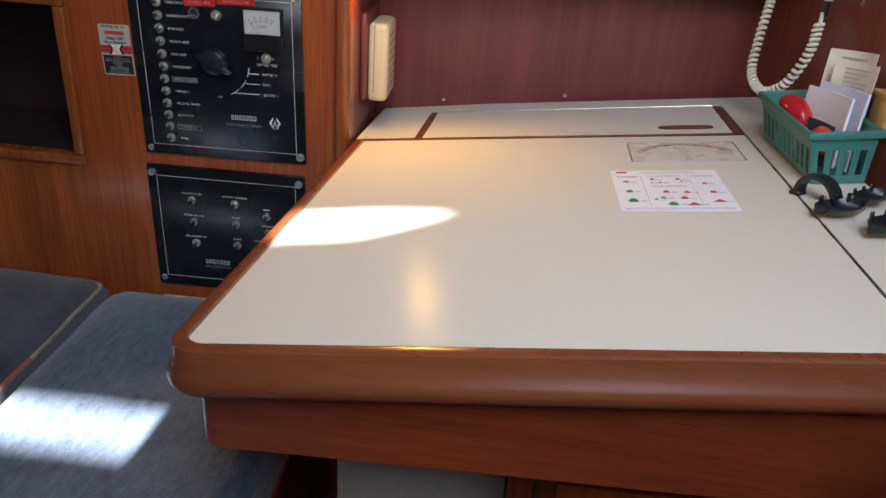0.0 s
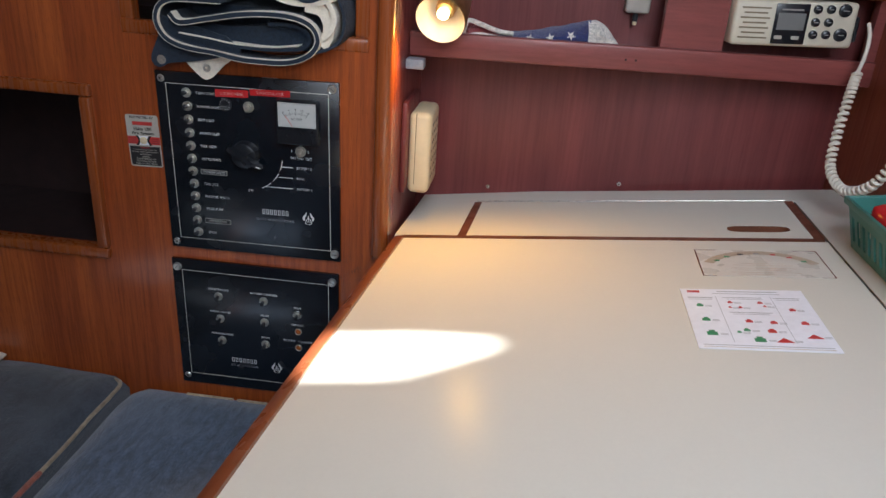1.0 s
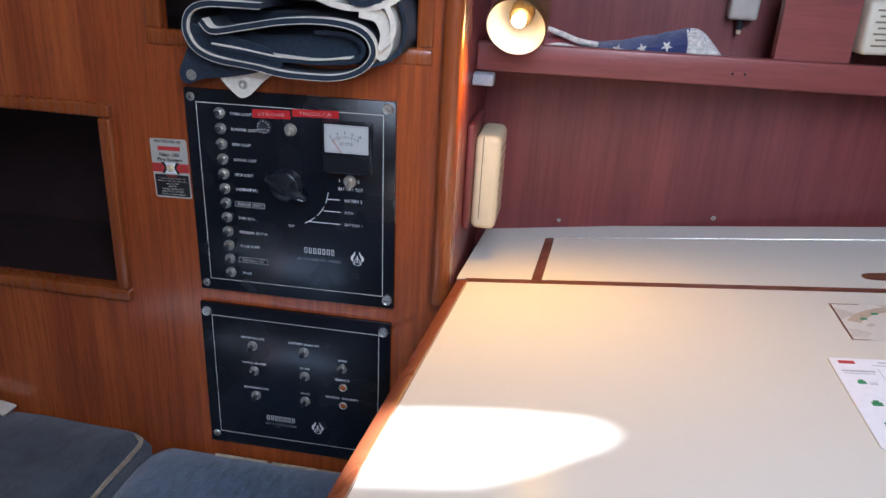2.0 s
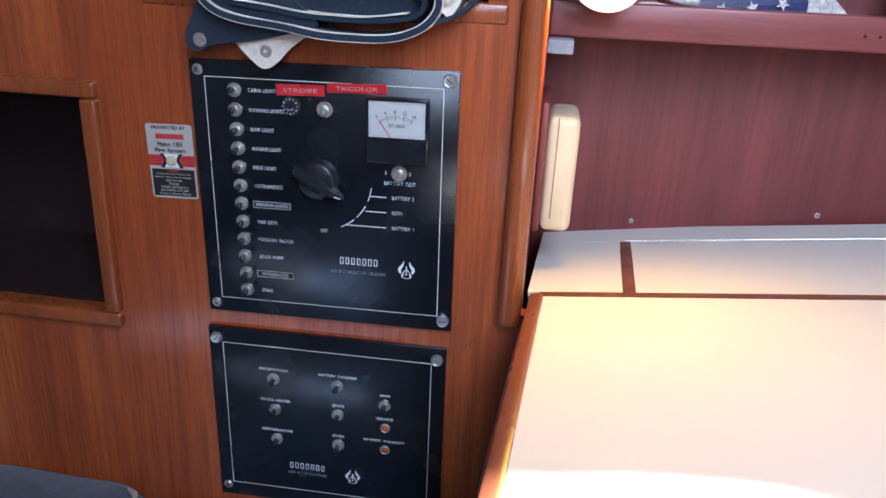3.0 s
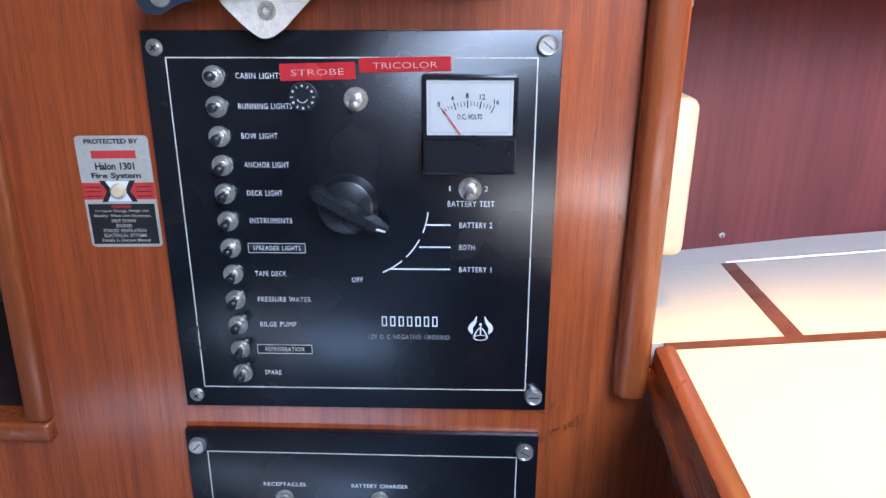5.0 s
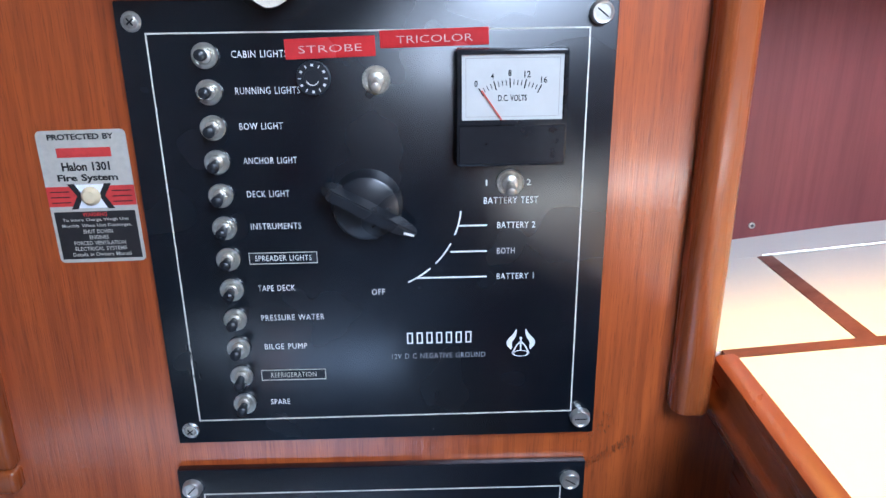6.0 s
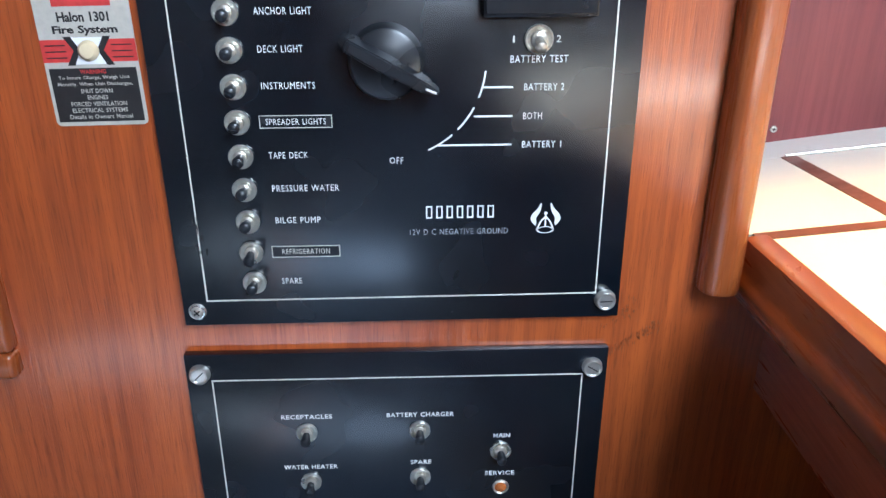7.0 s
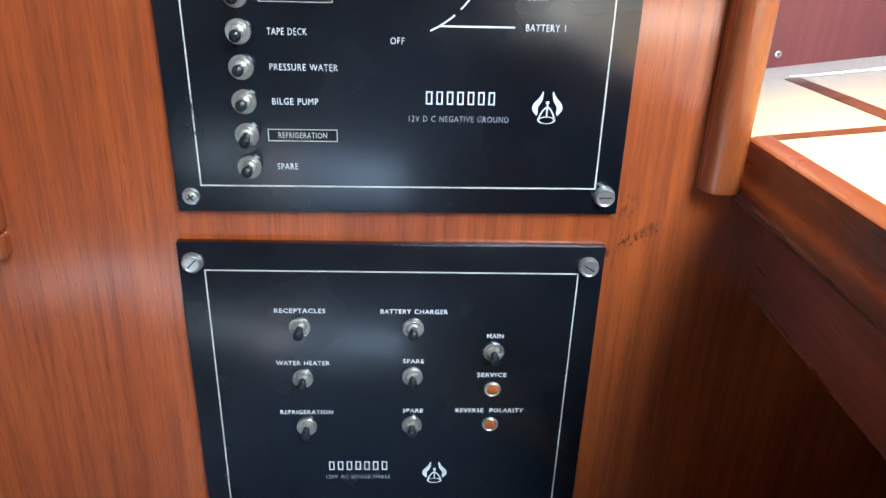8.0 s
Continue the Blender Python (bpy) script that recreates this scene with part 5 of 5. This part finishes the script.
def folded_flag():
    t = thing("folded_flag", SHELF @ Vector((-0.07, 0.04, 1.2225)), "folded blue flag with white stars lying on the shelf", "flag")

    def sheet(name, xs, heights, y0, y1, material, lift, label=""):
        bm = bmesh.new()
        rows = []
        path = smooth_path([(x, h, 0) for x, h in zip(xs, heights)], 6)
        for i, p in enumerate(path):
            ring = []
            for k in range(9):
                s = k / 8
                wob = 0.002 * noise.noise(Vector((p.x * 60, s * 4, lift * 50)))
                ring.append(bm.verts.new((p.x, y0 + (y1 - y0) * s, 1.2228 + lift + (p.y + wob) * math.sin(math.pi * (0.12 + 0.76 * s)) ** 0.6)))
            rows.append(ring)
        for a, b in zip(rows, rows[1:]):
            for k in range(8):
                bm.faces.new((a[k], a[k + 1], b[k + 1], b[k]))
        base = [[bm.verts.new((r[k].co.x, r[k].co.y, 1.2226)) for k in (0, 8)] for r in rows]
        for i in range(len(rows) - 1):
            bm.faces.new((rows[i][0], rows[i + 1][0], base[i + 1][0], base[i][0]))
            bm.faces.new((rows[i][8], rows[i + 1][8], base[i + 1][1], base[i][1]))
        for i in (0, -1):
            bm.faces.new(rows[i] + [base[i][1], base[i][0]])
        return part(name, on_shelf(bm), material, t, label)

    sheet("canton", [-0.150, -0.110, -0.070, -0.030, 0.000], [0.010, 0.014, 0.020, 0.030, 0.038], 0.018, 0.075, flag_blue, 0.0, "blue nylon field")
    sheet("hoist", [-0.004, 0.012, 0.030, 0.046], [0.036, 0.037, 0.024, 0.004], 0.0165, 0.074, flag_white, 0.0005, "white hoist edge")
    sheet("red_stripe", [-0.182, -0.165, -0.148, -0.120], [0.014, 0.024, 0.018, 0.006], 0.024, 0.060, flag_red, 0.0, "red stripe")
    part("white_fold", on_shelf(tube(smooth_path([(-0.190, 0.020, 1.228), (-0.184, 0.019, 1.250), (-0.165, 0.018, 1.247), (-0.140, 0.017, 1.239), (-0.115, 0.017, 1.236)]), 0.0035, 8)), flag_white, t, "white folded stripe")
    part("white_fold", on_shelf(tube(smooth_path([(-0.188, 0.022, 1.226), (-0.165, 0.020, 1.232), (-0.130, 0.017, 1.228), (-0.09, 0.016, 1.2265)]), 0.0032, 8)), flag_white, t, "white folded stripe")
    for x, z in ((-0.090, 1.2315), (-0.060, 1.2345), (-0.030, 1.2395)):
        part("star", on_shelf(moved(star(0.0075), Matrix.Translation((x, 0.0150, z)) @ pose(0, 0, 0, 75, 0, 0) @ pose(0, 0, 0, 0, 0, x * 900))), flag_white, t, "white star", False)


folded_flag()

plug = thing("small_grey_box", (0.075, 1.362, 1.268), "small grey plastic box with a plug on the wall", "box")
part("case", box(0.048, 0.085, 1.342, 1.3695, 1.272, 1.345, 0.005, 3), grey_plastic, plug)
part("plug", moved(drum(0.004, 0.004, 0.012, 12), Matrix.Translation((0.066, 1.354, 1.2595))), black_plastic, plug)
part("tip", moved(drum(0.003, 0.0035, 0.006, 12), Matrix.Translation((0.066, 1.354, 1.2540))), ivory, plug)

alarm = thing("alarm_box", (-0.240, 1.262, 0.994), "ivory plastic alarm box with speaker holes on the locker side", "alarm")
part("back_plate", box(-0.2660, -0.2575, 1.200, 1.312, 0.995, 1.135, 0.003, 2), dark_veneer, alarm)
part("case", box(-0.2573, -0.2235, 1.218, 1.308, 0.990, 1.118, 0.009, 4), ivory, alarm, "rounded ivory case")
part("case_seam", box(-0.2470, -0.2458, 1.2177, 1.3083, 1.005, 1.116, 0.0002, 1), ivory_shadow, alarm)
for i in range(4):
    for j in range(7):
        part("speaker_hole", moved(drum(0.0026, 0.0026, 0.0006, 10), Matrix.Translation((-0.2236, 1.238 + 0.0165 * i, 1.014 + 0.0138 * j)) @ pose(0, 0, 0, 0, 90, 0)), ivory_shadow, alarm)

clip = thing("cable_clip", (-0.245, 1.236, 1.185), "small grey block under the shelf's end", "clip")
part("block", box(-0.2663, -0.2400, 1.215, 1.240, 1.182, 1.1965, 0.002, 2), faint_ink, clip)


# ---- folded canvas in the upper locker ----
def ribbon(path, thick, y0, y1, sway, seed):
    """A strip of cloth whose section runs along path (x, z), drawn out along y."""
    bm = bmesh.new()
    n, rows = 10, []
    m = len(path)
    for k in range(n + 1):
        y = y0 + (y1 - y0) * k / n
        ring = []
        for side in (1, -1):
            for i in (range(m) if side == 1 else range(m - 1, -1, -1)):
                d = (path[min(i + 1, m - 1)] - path[max(i - 1, 0)]).normalized()
                p = path[i] + Vector((-d.y, d.x, 0)) * thick / 2 * side
                w = sway * noise.noise(Vector((p.x * 18 + seed, p.y * 18, y * 14)))
                e = sway * 1.5 * noise.noise(Vector((p.x * 25, seed + 3, 0)))
                ring.append(bm.verts.new((p.x + w, y + (e if k == 0 else 0), p.y + w * 0.7)))
        rows.append(ring)
    c = len(rows[0])
    for a, b in zip(rows, rows[1:]):
        for i in range(c):
            bm.faces.new((a[i], a[(i + 1) % c], b[(i + 1) % c], b[i]))
    for r in (rows[0], rows[-1]):
        for i in range(m - 1):
            bm.faces.new((r[i], r[i + 1], r[c - 2 - i], r[c - 1 - i]))
    return bm


canvas = thing("folded_canvas", (-0.47, 1.15, 1.224), "folded navy canvas cover with cream lining in the locker", "canvas")
outer = [(-0.490, 1.270), (-0.545, 1.270), (-0.572, 1.260), (-0.578, 1.238), (-0.562, 1.217), (-0.520, 1.206), (-0.460, 1.199), (-0.408, 1.199), (-0.374, 1.210), (-0.360, 1.230), (-0.372, 1.250), (-0.410, 1.259), (-0.460, 1.256), (-0.510, 1.247), (-0.545, 1.241), (-0.558, 1.251)]
P = smooth_path([(x, z, 0) for x, z in outer], 6)


def inset(path, d):
    out = []
    for i, p in enumerate(path):
        w = (path[min(i + 1, len(path) - 1)] - path[max(i - 1, 0)]).normalized()
        out.append(p + Vector((-w.y, w.x, 0)) * d)
    return out


part("outer_fold", ribbon(P, 0.0056, 1.085, 1.24, 0.003, 1.0), navy, canvas, "navy canvas fold")
part("lining_edge", ribbon(inset(P, 0.0033), 0.0008, 1.0843, 1.091, 0.003, 1.0), cream_cloth, canvas, "cream lining showing at the fold")
part("stitching", ribbon(inset(P, -0.0032), 0.0005, 1.0847, 1.10, 0.003, 1.0), cream_cloth, canvas, "pale frayed edge")
# Thick navy filler stands in for the shade inside the loop.
part("inner_fold", ribbon(smooth_path([(-0.556, 1.229, 0), (-0.500, 1.223, 0), (-0.440, 1.226, 0), (-0.378, 1.228, 0)], 6), 0.030, 1.112, 1.235, 0.003, 4.0), navy, canvas, "navy inner fold")
part("inner_fold", ribbon(smooth_path([(-0.550, 1.222, 0), (-0.490, 1.2150, 0), (-0.430, 1.2125, 0), (-0.385, 1.217, 0), (-0.376, 1.232, 0), (-0.392, 1.244, 0), (-0.430, 1.246, 0)], 6), 0.0045, 1.098, 1.235, 0.003, 6.0), navy, canvas, "navy inner fold")
part("lining_edge", ribbon(smooth_path([(-0.552, 1.2255, 0), (-0.490, 1.2185, 0), (-0.430, 1.216, 0), (-0.390, 1.220, 0)], 6), 0.0014, 1.096, 1.12, 0.003, 6.0), cream_cloth, canvas, "pale frayed edge")
# Second navy filler, put behind the loop for its dark hollow.
part("backing", box(-0.565, -0.365, 1.14, 1.245, 1.2245, 1.262, 0.008, 2), navy, canvas, "navy block filling the dark hollow behind")
part("backing", box(-0.598, -0.335, 1.13, 1.245, 1.275, 1.34, 0.012, 2), cream_cloth, canvas, "cream folded lining behind")
for pts, mat, nm, yy, th in (
        ([(-0.615, 1.300), (-0.560, 1.296), (-0.500, 1.296), (-0.440, 1.287), (-0.385, 1.274), (-0.340, 1.284), (-0.326, 1.310), (-0.345, 1.328), (-0.400, 1.333)], cream_cloth, "lining_fold", 1.090, 0.006),
        ([(-0.392, 1.300), (-0.388, 1.283), (-0.372, 1.279), (-0.350, 1.290), (-0.338, 1.308)], navy, "side_fold", 1.089, 0.007),
        ([(-0.610, 1.308), (-0.560, 1.316), (-0.500, 1.312), (-0.440, 1.304), (-0.400, 1.314), (-0.350, 1.322)], cream_cloth, "lining_fold", 1.095, 0.008),
        ([(-0.600, 1.332), (-0.540, 1.340), (-0.460, 1.330), (-0.390, 1.345), (-0.340, 1.340)], navy, "top_fold", 1.092, 0.010),
        ([(-0.338, 1.292), (-0.3275, 1.262), (-0.330, 1.238), (-0.345, 1.222), (-0.366, 1.214)], navy, "side_fold", 1.092, 0.004),
        ([(-0.380, 1.271), (-0.360, 1.267), (-0.350, 1.252), (-0.350, 1.236), (-0.358, 1.222)], cream_cloth, "lining_fold", 1.094, 0.016),
        ([(-0.350, 1.284), (-0.341, 1.262), (-0.344, 1.244), (-0.356, 1.232)], cream_cloth, "lining_fold", 1.088, 0.006)):
    part(nm, ribbon(smooth_path([(x, z, 0) for x, z in pts], 6), th, yy, 1.24, 0.004, len(pts) * 1.3), mat, canvas)


def flap(points, y, thick, bend):
    """A flat piece of cloth hanging in front of the bulkhead, from its outline in x and z."""
    bm = bmesh.new()
    vs = [bm.verts.new((x, y + bend * (z - 1.17), z)) for x, z in points]
    bm.faces.new(vs)
    bmesh.ops.recalc_face_normals(bm, faces=bm.faces)
    bmesh.ops.solidify(bm, geom=bm.faces[:], thickness=thick)
    return bm


side = [p.xy for p in smooth_path([(-0.575, 1.245, 0), (-0.586, 1.215, 0), (-0.597, 1.192, 0), (-0.596, 1.180, 0), (-0.586, 1.176, 0), (-0.570, 1.183, 0), (-0.535, 1.188, 0), (-0.500, 1.196, 0), (-0.470, 1.206, 0), (-0.490, 1.225, 0)], 4)]
snap_flap = part("flap", flap(side, 1.106, 0.003, -0.05), navy, canvas, "navy flap with a grommet")
tab = [p.xy for p in smooth_path([(-0.555, 1.190, 0), (-0.545, 1.178, 0), (-0.532, 1.166, 0), (-0.524, 1.163, 0), (-0.514, 1.168, 0), (-0.498, 1.184, 0), (-0.478, 1.202, 0), (-0.510, 1.206, 0)], 4)]
snap_tab = part("tab", flap(tab, 1.112, 0.003, -0.05), cream_cloth, canvas, "cream tab with a snap")
part("grommet", moved(lathe([(0, 0.0015), (0.0040, 0.0022), (0.0062, 0.0018), (0.0072, 0), (0, 0)], 20), facing_aft(-0.5835, 1.1035, 1.1865)), worn_chrome, snap_flap, "dull metal snap button")
part("snap", moved(lathe([(0.0, 0.0012), (0.0020, 0.0012), (0.0024, 0.0034), (0.0042, 0.0034), (0.0056, 0.0016), (0.0060, 0), (0, 0)], 20), facing_aft(-0.5225, 1.1098, 1.1790)), worn_chrome, snap_tab, "nickel snap socket")


# ---- seat ----
def cushion(name, x0, x1, y0, y1, z0, z1, material, label, sag, far_round, seed):
    """A worn seat cushion with rounded edges and a slightly hollow, uneven top."""
    t = thing(name, ((x0 + x1) / 2, (y0 + y1) / 2, z0), label, "cushion", "seat cushions")
    bm = bmesh.new()
    n, m = 26, 76
    top = []
    for i in range(n + 1):
        row = []
        for j in range(m + 1):
            u, v = i / n, j / m
            ex, ey = min(u, 1 - u) * (x1 - x0), min(v, 1 - v) * (y1 - y0)
            drop = 0.022 * max(0, 1 - ex / 0.035) ** 2 + far_round * max(0, 1 - ey / 0.06) ** 2
            w = 0.004 * noise.noise(Vector((u * 5 + seed, v * 7, 0))) - sag * math.sin(math.pi * u) * math.sin(math.pi * v)
            row.append(bm.verts.new((x0 + (x1 - x0) * u, y0 + (y1 - y0) * v, z1 - drop + w)))
        top.append(row)
    for a, b in zip(top, top[1:]):
        for j in range(m):
            bm.faces.new((a[j], b[j], b[j + 1], a[j + 1]))
    edge = [top[i][0] for i in range(n + 1)] + [top[n][j] for j in range(1, m + 1)] + [top[i][m] for i in range(n - 1, -1, -1)] + [top[0][j] for j in range(m - 1, 0, -1)]
    low = [bm.verts.new((v.co.x, v.co.y, z0)) for v in edge]
    c = len(edge)
    for i in range(c):
        bm.faces.new((edge[i], edge[(i + 1) % c], low[(i + 1) % c], low[i]))
    bm.faces.new(low)
    part("cover", bm, material, t)
    return t


ZC = 0.642


def piping(parent, path, r, material, label):
    part("piping", tube(smooth_path(path, 8), r, 8), material, parent, label)


seat = cushion("seat_cushion", -0.700, -0.300, -0.85, 1.125, 0.545, ZC, seat_cloth, "worn navy fabric seat cushion beside the chart table", 0.006, 0.018, 1.0)
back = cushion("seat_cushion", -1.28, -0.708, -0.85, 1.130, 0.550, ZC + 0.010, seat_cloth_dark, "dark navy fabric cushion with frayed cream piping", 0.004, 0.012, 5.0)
piping(back, [(-0.712, 1.02, ZC - 0.008), (-0.711, 1.08, ZC - 0.008), (-0.716, 1.118, ZC - 0.008), (-0.745, 1.126, ZC - 0.006)], 0.0034, piping_cloth, "frayed cream piping")
piping(back, [(-0.712, 1.02, ZC - 0.008), (-0.710, 0.96, ZC - 0.009), (-0.710, 0.89, ZC - 0.009)], 0.0032, piping_cloth, "frayed cream piping")
piping(back, [(-0.710, 0.89, ZC - 0.009), (-0.711, 0.82, ZC - 0.009), (-0.711, 0.40, ZC - 0.010), (-0.711, -0.80, ZC - 0.010)], 0.0042, red_piping, "faded red piping")
piping(back, [(-0.745, 1.126, ZC - 0.006), (-0.85, 1.128, ZC - 0.006), (-1.10, 1.128, ZC - 0.006)], 0.0034, piping_cloth, "frayed cream piping")
piping(seat, [(-0.600, 1.122, ZC - 0.016), (-0.56, 1.123, ZC - 0.016), (-0.52, 1.123, ZC - 0.016)], 0.0024, piping_cloth, "frayed cream piping")
piping(seat, [(-0.512, 1.123, ZC - 0.016), (-0.42, 1.123, ZC - 0.016), (-0.34, 1.122, ZC - 0.017)], 0.0024, piping_cloth, "frayed cream piping")
bench = thing("seat_bench", (-0.79, 0.6, FLOOR), "varnished teak bench under the seat cushions", "bench")
part("body", box(-1.30, -0.300, -0.87, 1.1355, FLOOR, 0.530, 0.003), under_wood, bench)
part("seat_board", box(-1.30, -0.295, -0.875, 1.1355, 0.5305, 0.5445, 0.003), teak, bench)
cloth = thing("folded_cloth", (-0.92, 1.09, ZC + 0.01), "folded cream cloth lying on the cushion", "cloth")
part("fold", ribbon(smooth_path([(-1.04, 0.657, 0), (-0.98, 0.662, 0), (-0.935, 0.657, 0), (-0.925, 0.654, 0)], 6), 0.004, 1.098, 1.125, 0.003, 2.0), cream_cloth, cloth)
